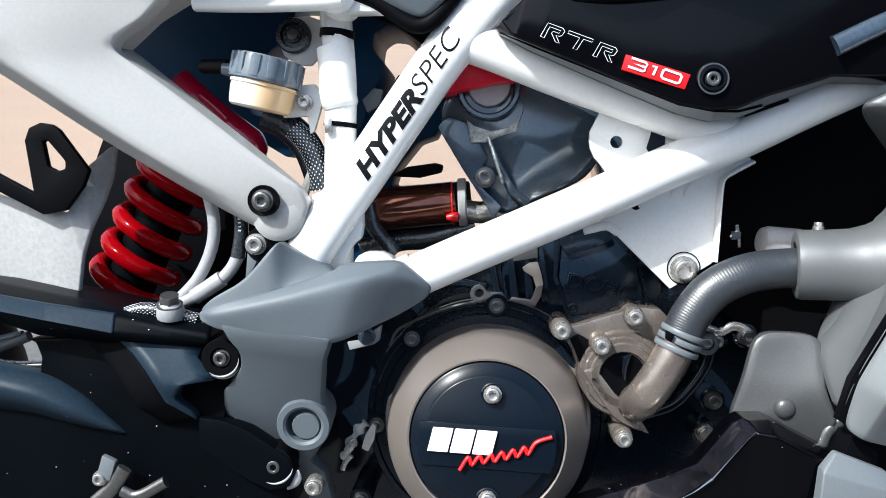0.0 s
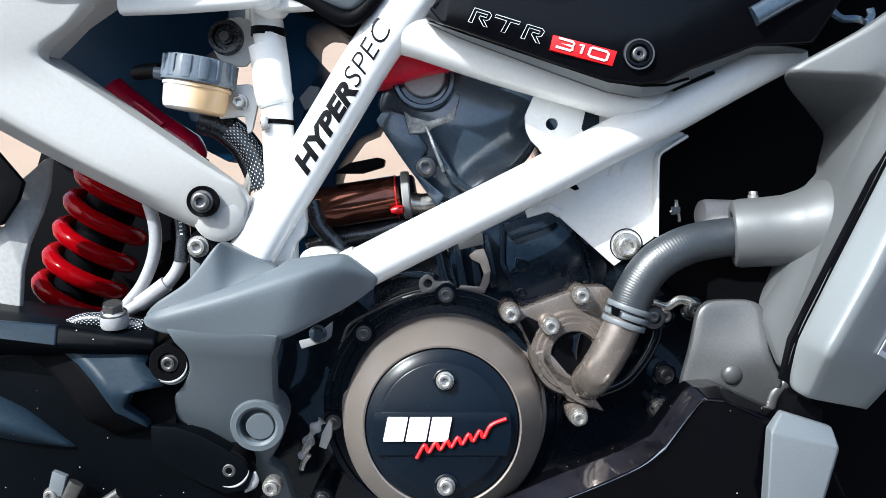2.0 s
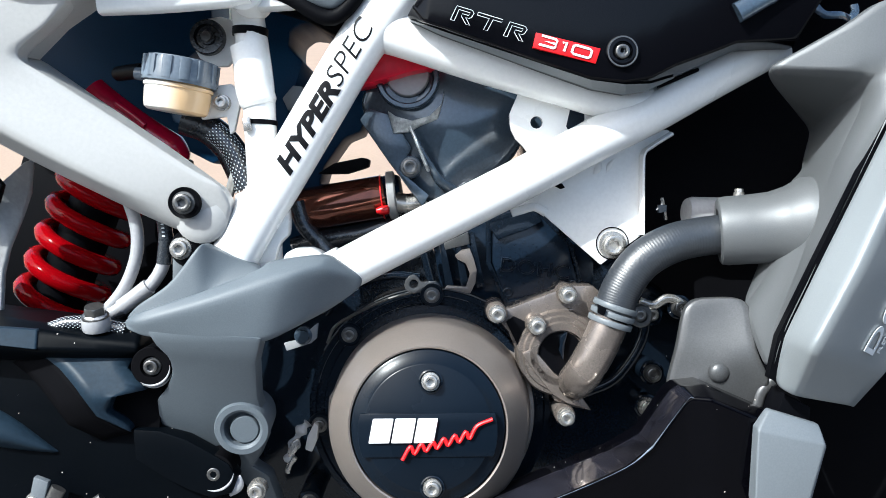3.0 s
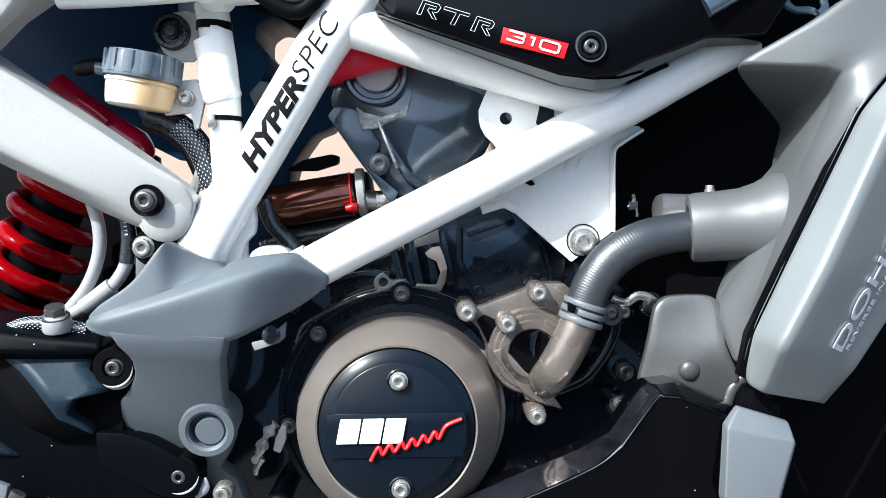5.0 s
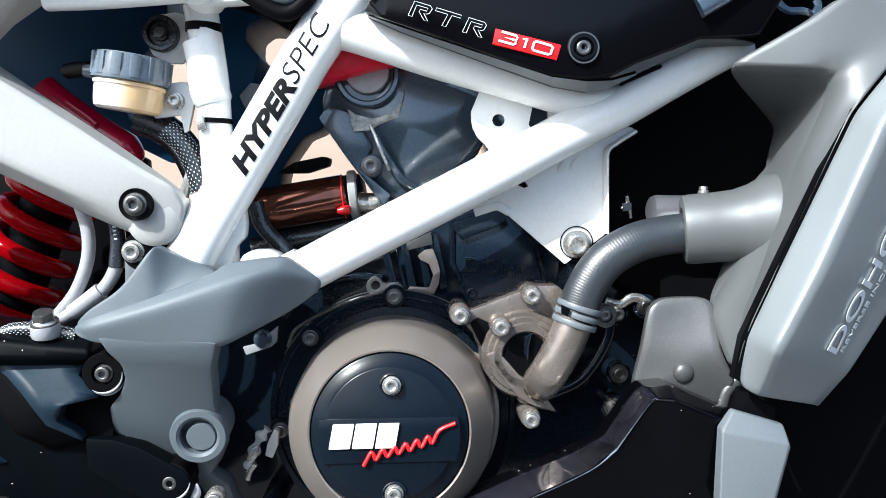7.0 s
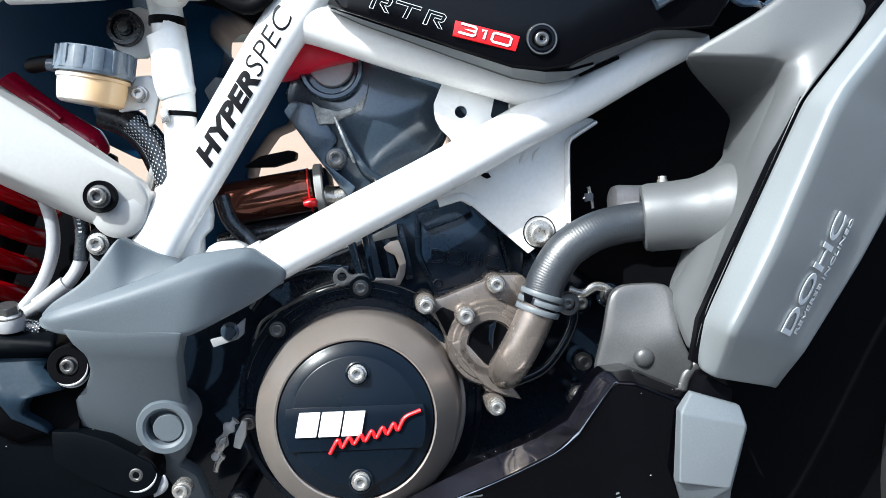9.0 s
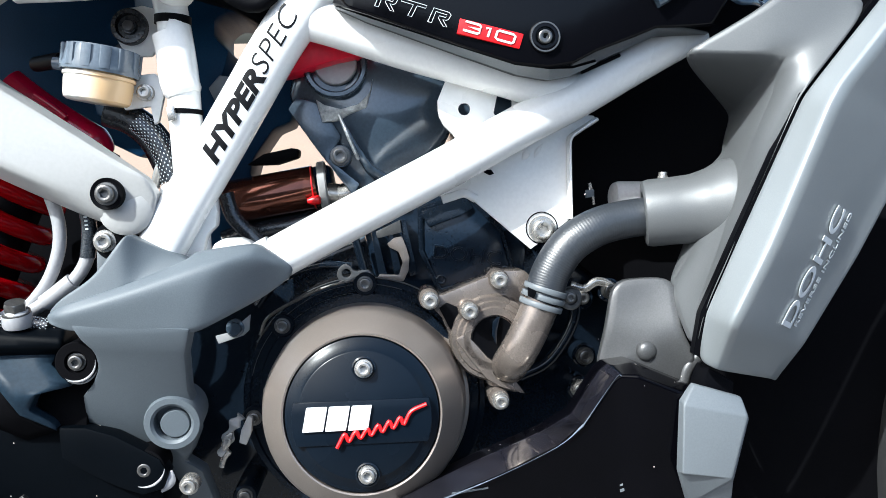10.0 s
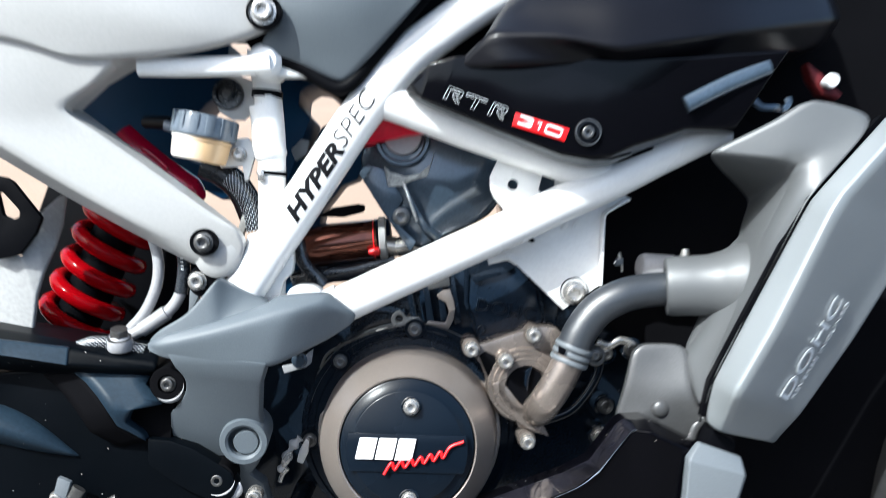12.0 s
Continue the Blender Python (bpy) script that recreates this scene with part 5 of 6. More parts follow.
# ---- hoses and small parts of the rear side ----
def build_fittings():
    lines = part("brake_line", sweep([(-0.1600, 0.0120, 0.6340), (-0.1550, 0.0120, 0.6140), (-0.1560, 0.0120, 0.5950), (-0.1640, 0.0120, 0.5750),
        (-0.1760, 0.0120, 0.5600), (-0.1840, 0.0120, 0.5530)], 0.0042, 0.0042, 2, 16), HOSE_GREY, bike, "grey brake hoses with a banjo fitting")
    part("second_line", sweep([(-0.1370, 0.0100, 0.6270), (-0.1350, 0.0100, 0.6080), (-0.1380, 0.0100, 0.5880), (-0.1490, 0.0100, 0.5730),
        (-0.1680, 0.0100, 0.5600), (-0.1780, 0.0100, 0.5550)], 0.0044, 0.0044, 2, 16), HOSE_GREY, lines)
    part("sleeve", sweep([(-0.1370, 0.0100, 0.6270), (-0.1350, 0.0100, 0.6080), (-0.1370, 0.0100, 0.5900)], 0.0049, 0.0049, 2, 16), RUBBER, lines)
    for k in range(7):
        part("marking", prism([(-0.1370, 0.0050, 0.6250), (-0.1350, 0.0050, 0.6250), (-0.1350, 0.0050, 0.6240),
        (-0.1370, 0.0050, 0.6240)], 0.0049, 0.0053, 0.0), PALE_INK, lines).location = (0.0002 * k, 0, -0.0026 * k)
    part("crimp", sweep([(-0.1470, 0.0090, 0.5750), (-0.1590, 0.0090, 0.5660), (-0.1660, 0.0090, 0.5610)], 0.0056, 0.0056, 2, 16), HOSE_GREY, lines)
    part("banjo", turned([(0.0, -0.002), (0.0085, -0.002), (0.0092, 0.0), (0.0088, 0.006), (0.0078, 0.008), (0.0066, 0.009),
        (0, 0.009)], 28, (-0.1750, -0.0100, 0.5510), (0.02, -0.2, 1)), HOSE_GREY, lines)
    bolt(lines, (-0.1750, -0.0120, 0.5590), 0.0068, DARK_STEEL, "hex", "banjo_bolt", (0.05, -0.35, 1))
    braid("braided_sleeve", [(-0.2070, -0.0060, 0.5490), (-0.1950, -0.0060, 0.5530), (-0.1770, -0.0060, 0.5520),
        (-0.1580, -0.0060, 0.5480)], 0.0045, lines, 34, 12, 0.0005)

    clip = part("line_clip", turned([(0.0125, -0.03), (0.0125, 0.0), (0.0115, 0.0015),
        (0, 0.0015)], 30, (-0.1160, -0.0020, 0.6010)), BLACK, bike, "black holder with a silver bolt")
    bolt(clip, (-0.1210, -0.0040, 0.6010), 0.0056)
    part("tab", prism([(-0.1270, 0.0000, 0.5980), (-0.1180, 0.0000, 0.5950), (-0.1230, 0.0000, 0.5830), (-0.1280, 0.0000, 0.5750)], -0.002, 0.004, 0.001), SLATE, clip)

    # fluid reservoir
    o = Vector((-0.1220, 0.0120, 0.7170))
    up = Vector((0.08, 0, 1)).normalized()
    jar = part("fluid_reservoir", turned([(0, -0.0265), (0.0185, -0.0265), (0.0203, -0.0252), (0.0210, -0.022), (0.0216, -0.014), (0.0214, -0.0115),
        (0.0225, -0.011), (0.0225, -0.009), (0.0212, -0.0085), (0.0205, -0.006),
        (0, -0.006)], 40, o, Vector((0.16, 0, 1))), FLUID, bike, "translucent amber brake fluid reservoir with grey cap")
    # Amber fluid on the right; the white left paints the light on the jar.
    two_tone(FLUID, o.x - 0.003, 0.008, (0.74, 0.5, 0.27))
    cap = part("cap", turned([(0.0205, -0.008), (0.0242, -0.008), (0.0246, -0.005), (0.0236, -0.002), (0.0236, 0.006), (0.0225, 0.0085),
        (0, 0.0088)], 48, o, Vector((0.16, 0, 1))), CAP, jar, "smoky grey ribbed cap")
    for i in range(13):
        a = 2 * math.pi * i / 13
        ax = Vector((0.16, 0, 1)).normalized()
        u = ax.orthogonal().normalized()
        w = ax.cross(u)
        base = o + (u * math.cos(a) + w * math.sin(a)) * 0.0235
        part("grip", sweep([base - ax * 0.006, base - ax * 0.005, base + ax * 0.0065, base + ax * 0.0075], 0.0034, 0.0014, 3, 12, 2, ref=u * math.cos(a) + w * math.sin(a)), CAP, cap)
    part("spout", turned([(0.004, 0), (0.0048, 0.003), (0.004, 0.010), (0, 0.011)], 18, o + Vector((-0.02, 0, -0.001)), (-1, 0, 0.1)), CAP, jar)
    part("feed_hose", sweep([(-0.1470, 0.0140, 0.7190), (-0.1600, 0.0280, 0.7205), (-0.1760, 0.0460, 0.7220)], 0.0052, 0.0052, 2, 14), BLACK, jar)
    arm = part("reservoir_bracket", prism([(-0.1110, 0.0200, 0.7090), (-0.0910, 0.0200, 0.7110), (-0.0850, 0.0200, 0.7030), (-0.0860, 0.0200, 0.6950),
        (-0.0900, 0.0200, 0.6790), (-0.0930, 0.0200, 0.6770), (-0.0950, 0.0200, 0.6890), (-0.1120, 0.0200, 0.6870),
        (-0.1140, 0.0200, 0.6980)], 0.022, 0.027, 0.001), WHITE, bike, "white bracket of the fluid reservoir")
    bolt(arm, (-0.0970, 0.0180, 0.6980), 0.0042)

    eye = part("mount_plate", prism([(p[0], p[2]) for p in [(-0.1230, 0.0400, 0.7540), (-0.1180, 0.0400, 0.7600), (-0.1040, 0.0400, 0.7620),
        (-0.0900, 0.0400, 0.7580), (-0.0870, 0.0400, 0.7480), (-0.0920, 0.0400, 0.7360), (-0.1000, 0.0400, 0.7270), (-0.1100, 0.0400, 0.7270),
        (-0.1200, 0.0400, 0.7330), (-0.1250, 0.0400, 0.7430)]], 0.05, 0.055, 0.001), WHITE, bike, "white mount plate with a rubber bush")
    part("bush", turned([(0.0125, -0.01), (0.0125, 0.004), (0.0115, 0.006), (0.009, 0.006), (0.008, 0.002), (0.0055, 0.002), (0.005, 0.005),
        (0, 0.005)], 36, (-0.1130, 0.0500, 0.7470)), RUBBER, eye)
    bolt(eye, (-0.1130, 0.0460, 0.7470), 0.004, DARK_STEEL, "hex")

    part("zip_tie", turned([(0.0108, -0.0016), (0.0116, -0.0016), (0.0116, 0.0016), (0.0108, 0.0016), (0.0108, -0.0016)], 32, (-0.0710, 0.0160, 0.6840),
        (0.05, 0, 1)), BLACK, bike, "black cable tie round a tube")
    part("tie_band", turned([(0.0110, -0.0026), (0.0118, -0.0026), (0.0118, 0.0026), (0.0110, 0.0026), (0.0110, -0.0026)], 32, (-0.0760, 0.0160, 0.7440),
        (0.05, 0, 1)), BLACK, bike, "black band round a tube")
    part("tie_head", prism([(-0.0800, 0.0000, 0.6860), (-0.0750, 0.0000, 0.6870), (-0.0740, 0.0000, 0.6780),
        (-0.0790, 0.0000, 0.6770)], 0.002, 0.008, 0.0008), STEEL, bike, "small metal tie buckle")

    loom = part("wiring_loom", sweep([(-0.1320, 0.0500, 0.6900), (-0.1150, 0.0500, 0.6830), (-0.1000, 0.0500, 0.6680),
        (-0.0880, 0.0500, 0.6410)], 0.011, 0.009, 2, 18), RUBBER, bike, "black wiring loom with a braided sleeve")
    braid("braided_sleeve", [(-0.1060, 0.0300, 0.6800), (-0.0960, 0.0300, 0.6700), (-0.0890, 0.0300, 0.6560), (-0.0850, 0.0300, 0.6390)], 0.0072, loom)
    part("cable_end", sweep([(-0.0970, 0.0300, 0.6350), (-0.0940, 0.0300, 0.6460), (-0.0910, 0.0300, 0.6530)], 0.0032, 0.0026, 2, 10), STEEL, loom)

    # dark bodywork behind the open frame
    box = part("airbox", prism([(-0.3310, 0.0900, 0.7500), (-0.3010, 0.0900, 0.8110), (-0.1340, 0.0900, 0.8060), (-0.1340, 0.0900, 0.7640),
        (-0.1530, 0.0900, 0.7500), (-0.1630, 0.0900, 0.7380), (-0.1740, 0.0900, 0.7220), (-0.1680, 0.0900, 0.6970), (-0.1340, 0.0900, 0.6890),
        (-0.1200, 0.0900, 0.6700), (-0.1370, 0.0900, 0.6620), (-0.2050, 0.0900, 0.6980)], 0.14, 0.2, 0.003), HAZE_NAVY, bike, "black plastic air box inside the frame, blue haze put in its colour")
    part("lid", prism([(-0.0900, 0.0900, 0.8080), (0.0080, 0.0900, 0.8120), (-0.0190, 0.0900, 0.7560), (-0.0290, 0.0900, 0.7510), (-0.0380, 0.0900, 0.7590),
        (-0.0490, 0.0900, 0.7600), (-0.0570, 0.0900, 0.7540), (-0.0580, 0.0900, 0.7420), (-0.0480, 0.0900, 0.7320), (-0.0630, 0.0900, 0.6860),
        (-0.0830, 0.0900, 0.6450), (-0.0800, 0.0900, 0.7580)], 0.06, 0.14, 0.003), HAZE_NAVY, box)
    part("battery_cover", prism([(-0.0670, 0.0900, 0.6810), (-0.0430, 0.0900, 0.7300), (-0.0140, 0.0900, 0.7400), (0.0010, 0.0900, 0.7150),
        (-0.0110, 0.0900, 0.6840), (-0.0240, 0.0900, 0.6790), (-0.0400, 0.0900, 0.6570), (-0.0440, 0.0900, 0.6430), (0.0170, 0.0900, 0.6510),
        (0.0240, 0.0900, 0.6080), (-0.0800, 0.0900, 0.5790)], 0.1, 0.16, 0.003), HAZE_NAVY, box)
    part("grey_clip", prism([(-0.0630, 0.0500, 0.7050), (-0.0550, 0.0500, 0.7140), (-0.0480, 0.0500, 0.7130), (-0.0500, 0.0500, 0.7020),
        (-0.0590, 0.0500, 0.6960)], 0.055, 0.062, 0.001), SLATE, box)
    part("frame_stud", prism([(-0.0560, 0.0000, 0.5920), (-0.0530, 0.0000, 0.5970), (-0.0470, 0.0000, 0.6000), (-0.0370, 0.0000, 0.6000),
        (-0.0300, 0.0000, 0.5970), (-0.0270, 0.0000, 0.5910), (-0.0500, 0.0000, 0.5860)], 0.0, 0.02, 0.003), WHITE, bike, "white rounded frame lug")

    # lower rear: bracket and hook of the brake pedal
    pedal = part("pedal_bracket", prism([(-0.2134, -0.0220, 0.4570), (-0.2042, -0.0220, 0.4533), (-0.2079, -0.0220, 0.4395),
        (-0.2171, -0.0220, 0.4422)], -0.024, -0.019, 0.001), SLATE, bike, "small steel bracket and pedal rod")
    part("rod", sweep([(-0.2180, -0.0220, 0.4237), (-0.2060, -0.0220, 0.4357), (-0.1986, -0.0220, 0.4487)], 0.005, 0.003, 2, 12), DARK_STEEL, pedal)
    part("rod", sweep([(-0.2005, -0.0220, 0.4330), (-0.1894, -0.0220, 0.4302), (-0.1709, -0.0220, 0.4413)], 0.004, 0.003, 2, 12), DARK_STEEL, pedal)
    bolt(pedal, (-0.2152, -0.0220, 0.4405), 0.004)
    # White plastic colour paints the sunlit glint of the steel.
    spring = part("return_spring", sweep([(-0.0600, 0.0300, 0.4460), (-0.0570, 0.0300, 0.4560), (-0.0520, 0.0300, 0.4670),
        (-0.0460, 0.0300, 0.4740)], 0.0042, 0.003, 2.4, 12, radius=lambda s: 0.8 + 0.35 * math.sin(s * 19)), WHITE_MATT, bike, "steel return spring and clip with the glint painted white")
    part("clip", prism([(-0.0480, 0.0300, 0.4560), (-0.0460, 0.0300, 0.4650), (-0.0410, 0.0300, 0.4750), (-0.0380, 0.0300, 0.4730), (-0.0390, 0.0300, 0.4630),
        (-0.0430, 0.0300, 0.4540)], 0.026, 0.032, 0.001), WHITE_MATT, spring)
    part("clip", prism([(-0.0600, 0.0300, 0.4560), (-0.0560, 0.0300, 0.4630), (-0.0510, 0.0300, 0.4650), (-0.0530, 0.0300, 0.4560),
        (-0.0580, 0.0300, 0.4510)], 0.022, 0.027, 0.001), STEEL, spring)
    part("pin", sweep([(-0.0610, 0.0280, 0.4390), (-0.0590, 0.0280, 0.4450), (-0.0550, 0.0280, 0.4500)], 0.002, 0.002, 2, 10), STEEL, spring)


build_fittings()


# ---- coolant hose, radiator and shrouds ----
def build_front():
    hose = part("coolant_hose", sweep([(0.1640, 0.0020, 0.5530), (0.1700, 0.0020, 0.5700), (0.1820, 0.0020, 0.5870), (0.1990, 0.0020, 0.5980),
        (0.2190, 0.0050, 0.6033),
        (0.2480, 0.0060, 0.6065)], 0.0132, 0.0128, 2, 28, 120, radius=lambda s: 1 + 0.0022 * math.sin(s * 2 * math.pi * 58)), HOSE, bike, "black rubber coolant hose with a spring clamp")
    a, d = Vector((0.1620, 0.0020, 0.5470)), (Vector((0.1680, 0.0020, 0.5650)) - Vector((0.1590, 0.0020, 0.5390))).normalized()
    for k in (-0.0052, 0.0002, 0.0056):
        part("clamp_band", turned([(0.0126, -0.0019), (0.0148, -0.0019), (0.0151, -0.0015), (0.0151, 0.0015), (0.0148, 0.0019), (0.0126, 0.0019), (0.0126, -0.0019)], 40, a + d * (k + 0.006), d), SLATE, hose)
    part("clamp_tang", prism([(0.1510, 0.0000, 0.5620), (0.1570, 0.0000, 0.5590), (0.1550, 0.0000, 0.5540),
        (0.1510, 0.0000, 0.5560)], -0.0135, -0.011, 0.0006), BLACK, hose)
    part("clamp_ear", turned([(0.008, -0.004), (0.008, 0.003), (0.007, 0.004), (0.0045, 0.004), (0.004, 0.001),
        (0, 0.001)], 26, (0.1870, 0.0200, 0.5490)), DARK_STEEL, hose)
    bolt(hose, (0.1860, 0.0160, 0.5500), 0.0035, DARK_STEEL)

    v = [(0.2480, -0.0400, 0.7080), (0.2676, -0.0460, 0.7187), (0.2930, -0.0530, 0.7330), (0.3131, -0.0550, 0.7482), (0.3600, -0.0620, 0.7360),
        (0.3155, -0.0690, 0.6859), (0.3087, -0.0700, 0.6780), (0.2691, -0.0670, 0.5920), (0.2509, -0.0600, 0.5467), (0.2512, -0.0480, 0.5199),
        (0.2473, -0.0140, 0.5603), (0.2651, 0.0100, 0.5736), (0.3006, 0.0120, 0.6609), (0.3145, 0.0350, 0.6753), (0.3103, 0.0350, 0.6834),
        (0.3081, -0.0600, 0.7027), (0.2864, 0.0080, 0.6394), (0.2977, 0.0120, 0.6475), (0.2900, -0.0500, 0.6532), (0.2796, -0.0340, 0.6007)]
    f = [(0, 1, 15), (1, 2, 15), (2, 3, 4, 15), (4, 5, 15), (0, 15, 13, 14), (5, 6, 18, 15), (15, 18, 12, 13), (6, 7, 19, 18), (18, 17, 12),
        (18, 19, 16, 17), (7, 8, 19), (8, 9, 10, 19), (19, 10, 11, 16)]
    shroud = rounding(part("radiator_shroud", facets(v, f, 0.010, soft=0.3, rim=0.97, sharp=((0, 15), (0, 1))), SILVER, bike, "silver-grey radiator shroud with hose duct"))
    q = (0.2365, 0.0080, 0.6072)
    part("duct", turned([(0.0118, 0.012), (0.0142, 0.012), (0.0146, 0.0012), (0.0154, 0.0003), (0.0205, 0.0), (0.0224, 0.0012), (0.0232, 0.005), (0.0232, 0.02), (0.0238, 0.033), (0.0265, 0.043),
        (0.0315, 0.053), (0.0315, 0.064), (0, 0.064)], 48, q, Vector((0.2840, -0.0040, 0.6110)) - Vector(q)), SILVER, shroud)
    bolt(shroud, (0.2550, 0.0200, 0.6330), 0.003, STEEL, "hex", "clamp_screw", (0, 0, 1))
    part("cap_stub", turned([(0.0, 0.016), (0.009, 0.0155), (0.0105, 0.012), (0.012, -0.012), (0, -0.012)], 28, (0.2410, 0.0450, 0.6190),
        (-1, -0.15, 0.1)), HOSE_GREY, shroud)
    # folded bracket below
    w = [(0.2170, -0.0060, 0.5640), (0.2090, -0.0080, 0.5570), (0.2040, -0.0100, 0.5310), (0.1970, -0.0080, 0.5030), (0.2150, -0.0160, 0.5100),
        (0.2530, -0.0200, 0.4930), (0.2590, -0.0280, 0.5130), (0.2500, -0.0260, 0.5320), (0.2510, -0.0120, 0.5650)]
    brace = rounding(part("shroud_bracket", facets(w, [(0, 1, 8), (1, 2, 7, 8), (2, 3, 4, 7),
        (4, 5, 6, 7)], 0.006, 0.0025, 3, 5, soft=0.3), SATIN, bike, "grey bracket with a domed rivet"))
    bolt(brace, (0.2290, -0.0170, 0.5170), 0.0072, SATIN, "dome", "rivet")
    part("fold", sweep([(0.2520, -0.0240, 0.4960), (0.2550, -0.0240, 0.5050), (0.2620, -0.0240, 0.5120)], 0.0035, 0.002, 2, 10), SATIN, brace)

    # outer fairing: four lines run down it, from the seam over the fold to the rolled front edge
    seam = [(0.3889, -0.0620, 0.7648), (0.3610, -0.0660, 0.7341), (0.3148, -0.0740, 0.6839), (0.3074, -0.0750, 0.6747), (0.2676, -0.0720, 0.5890), (0.2504, -0.0680, 0.5479), (0.2502, -0.0560, 0.5170)]
    fold = [(0.3804, -0.0850, 0.7453), (0.3486, -0.0900, 0.7144), (0.3176, -0.0960, 0.6808), (0.3092, -0.0980, 0.6676), (0.2758, -0.0970, 0.5904), (0.2541, -0.0940, 0.5465), (0.2583, -0.0620, 0.5119)]
    face = [(0.4573, -0.0300, 0.7066), (0.4280, -0.0360, 0.6862), (0.4011, -0.0420, 0.6611), (0.3836, -0.0460, 0.6398), (0.3483, -0.0500, 0.5814), (0.3124, -0.0520, 0.5259), (0.3049, -0.0360, 0.4986)]
    roll = [(0.4897, 0.0050, 0.7065), (0.4606, -0.0010, 0.6867), (0.4320, -0.0070, 0.6598), (0.4134, -0.0110, 0.6370), (0.3747, -0.0150, 0.5733), (0.3358, -0.0170, 0.5168), (0.3270, -0.0010, 0.4885)]
    brow = [Vector(p).lerp(Vector(q), 0.45) + Vector((0, -0.009 if r < 6 else -0.003, 0)) for r, (p, q) in enumerate(zip(face, roll))]
    n = len(seam)
    f = [(k * n + r, k * n + r + 1, (k + 1) * n + r + 1, (k + 1) * n + r) for k in range(4) for r in range(n - 1)]
    rows = [(k * n + r, (k + 1) * n + r) for k in range(4) for r in (2, 3, 5)]
    outer = rounding(part("side_fairing", facets(seam + fold + face + brow + roll, f, 0.004, soft=0.55, rim=0.97, sharp=rows), FAIRING, bike, "silver-grey side fairing with engine lettering"))
    def on_face(p):
        """Lays a point of the lettering on the facets between the fold and the brow line."""
        depths = []
        for r in range(2, 6):
            strips = [[Vector(q) for q in (one[r], one[r + 1], two[r + 1], two[r])] for one, two in ((fold, face), (face, brow))]
            for quad, (a, b, c) in itertools.product(strips, ((0, 1, 2), (0, 2, 3), (0, 1, 3), (1, 2, 3))):
                a, b, c = quad[a], quad[b], quad[c]
                way = (b - a).cross(c - a)
                y = a.y - (way.x * (p.x - a.x) + way.z * (p.z - a.z)) / way.y
                sides = [(v.x - u.x) * (p.z - u.z) - (v.z - u.z) * (p.x - u.x) for u, v in ((a, b), (b, c), (c, a))]
                if min(sides) > -1e-9 or max(sides) < 1e-9:
                    depths.append(y)
        return Vector((p.x, min(depths, default=p.y) - 0.0010, p.z))
    lettering("lettering", "DOHC", PALE_INK, outer, (0.3053, -0.0684, 0.5354), (0.3391, -0.0741, 0.6074), 0.0098, 0.0005, 0.0, 0.012, on_face, label="pale block lettering")
    lettering("lettering", "REVERSE INCLINED", PALE_INK, outer, (0.3113, -0.0657, 0.5357), (0.3461, -0.0702, 0.6050), 0.0030, 0.0005, onto=on_face)
    inner = [(0.3600, -0.0600, 0.7365), (0.3150, -0.0660, 0.6865), (0.3080, -0.0670, 0.6785), (0.2680, -0.0640, 0.5925), (0.2500, -0.0570, 0.5470), (0.2500, -0.0450, 0.5190)]
    outside = [Vector(p) + Vector((0.004, 0.008, 0)) for p in seam[1:]]
    part("seam_strip", facets(inner + outside, [(r, r + 1, r + 7, r + 6) for r in range(5)], 0.006, 0.0), BLACK, outer)
    g = [(0.2450, -0.0580, 0.5030), (0.2360, -0.0620, 0.4930), (0.2340, -0.0620, 0.4490), (0.2440, -0.0500, 0.4240), (0.2500, -0.0400, 0.3900),
        (0.2720, -0.0400, 0.3880), (0.2720, -0.0500, 0.4220), (0.2680, -0.0630, 0.4430), (0.2780, -0.0630, 0.4810), (0.2760, -0.0570, 0.4930),
        (0.2760, -0.0650, 0.4830), (0.2360, -0.0650, 0.4920), (0.2340, -0.0670, 0.4500), (0.2650, -0.0670, 0.4450)]
    part("radiator_guard", facets(g, [(0, 11, 10, 9), (0, 1, 11), (1, 2, 12, 11), (11, 12, 13, 10), (2, 3, 6, 7, 13, 12), (3, 4, 5, 6), (10, 13, 7, 8),
        (9, 10, 8)], 0.006, 0.0012, 3, 5), SLATE, bike, "grey plastic lower radiator guard")
    part("guard_clip", prism([(0.2600, -0.0400, 0.5100), (0.2770, -0.0400, 0.5000), (0.2760, -0.0400, 0.4870),
        (0.2540, -0.0400, 0.4920)], -0.045, -0.02, 0.002), BLACK, bike, "black clip between fairing and guard")

    rim = [(0.0606, -0.0200, 0.4257), (0.1093, -0.0200, 0.4471), (0.1583, -0.0200, 0.4664), (0.1769, -0.0220, 0.4774), (0.1945, -0.0280, 0.5072), (0.1990, -0.0310, 0.5114), (0.2126, -0.0360, 0.5140), (0.2506, -0.0400, 0.4972)]
    crease = [(0.0852, -0.0420, 0.4328), (0.1245, -0.0440, 0.4476), (0.1622, -0.0450, 0.4647), (0.1784, -0.0460, 0.4779), (0.1984, -0.0480, 0.5065), (0.2021, -0.0500, 0.5089), (0.2123, -0.0540, 0.5087), (0.2421, -0.0560, 0.4958)]
    foot = [(0.0960, -0.0200, 0.3671), (0.1332, -0.0220, 0.3656), (0.1706, -0.0240, 0.3642), (0.1929, -0.0260, 0.3637), (0.2108, -0.0300, 0.3645), (0.2208, -0.0340, 0.3659), (0.2315, -0.0360, 0.3662), (0.2601, -0.0400, 0.3663)]
    f = [(k * 8 + r, k * 8 + r + 1, k * 8 + r + 9, k * 8 + r + 8) for k in range(2) for r in range(7)]
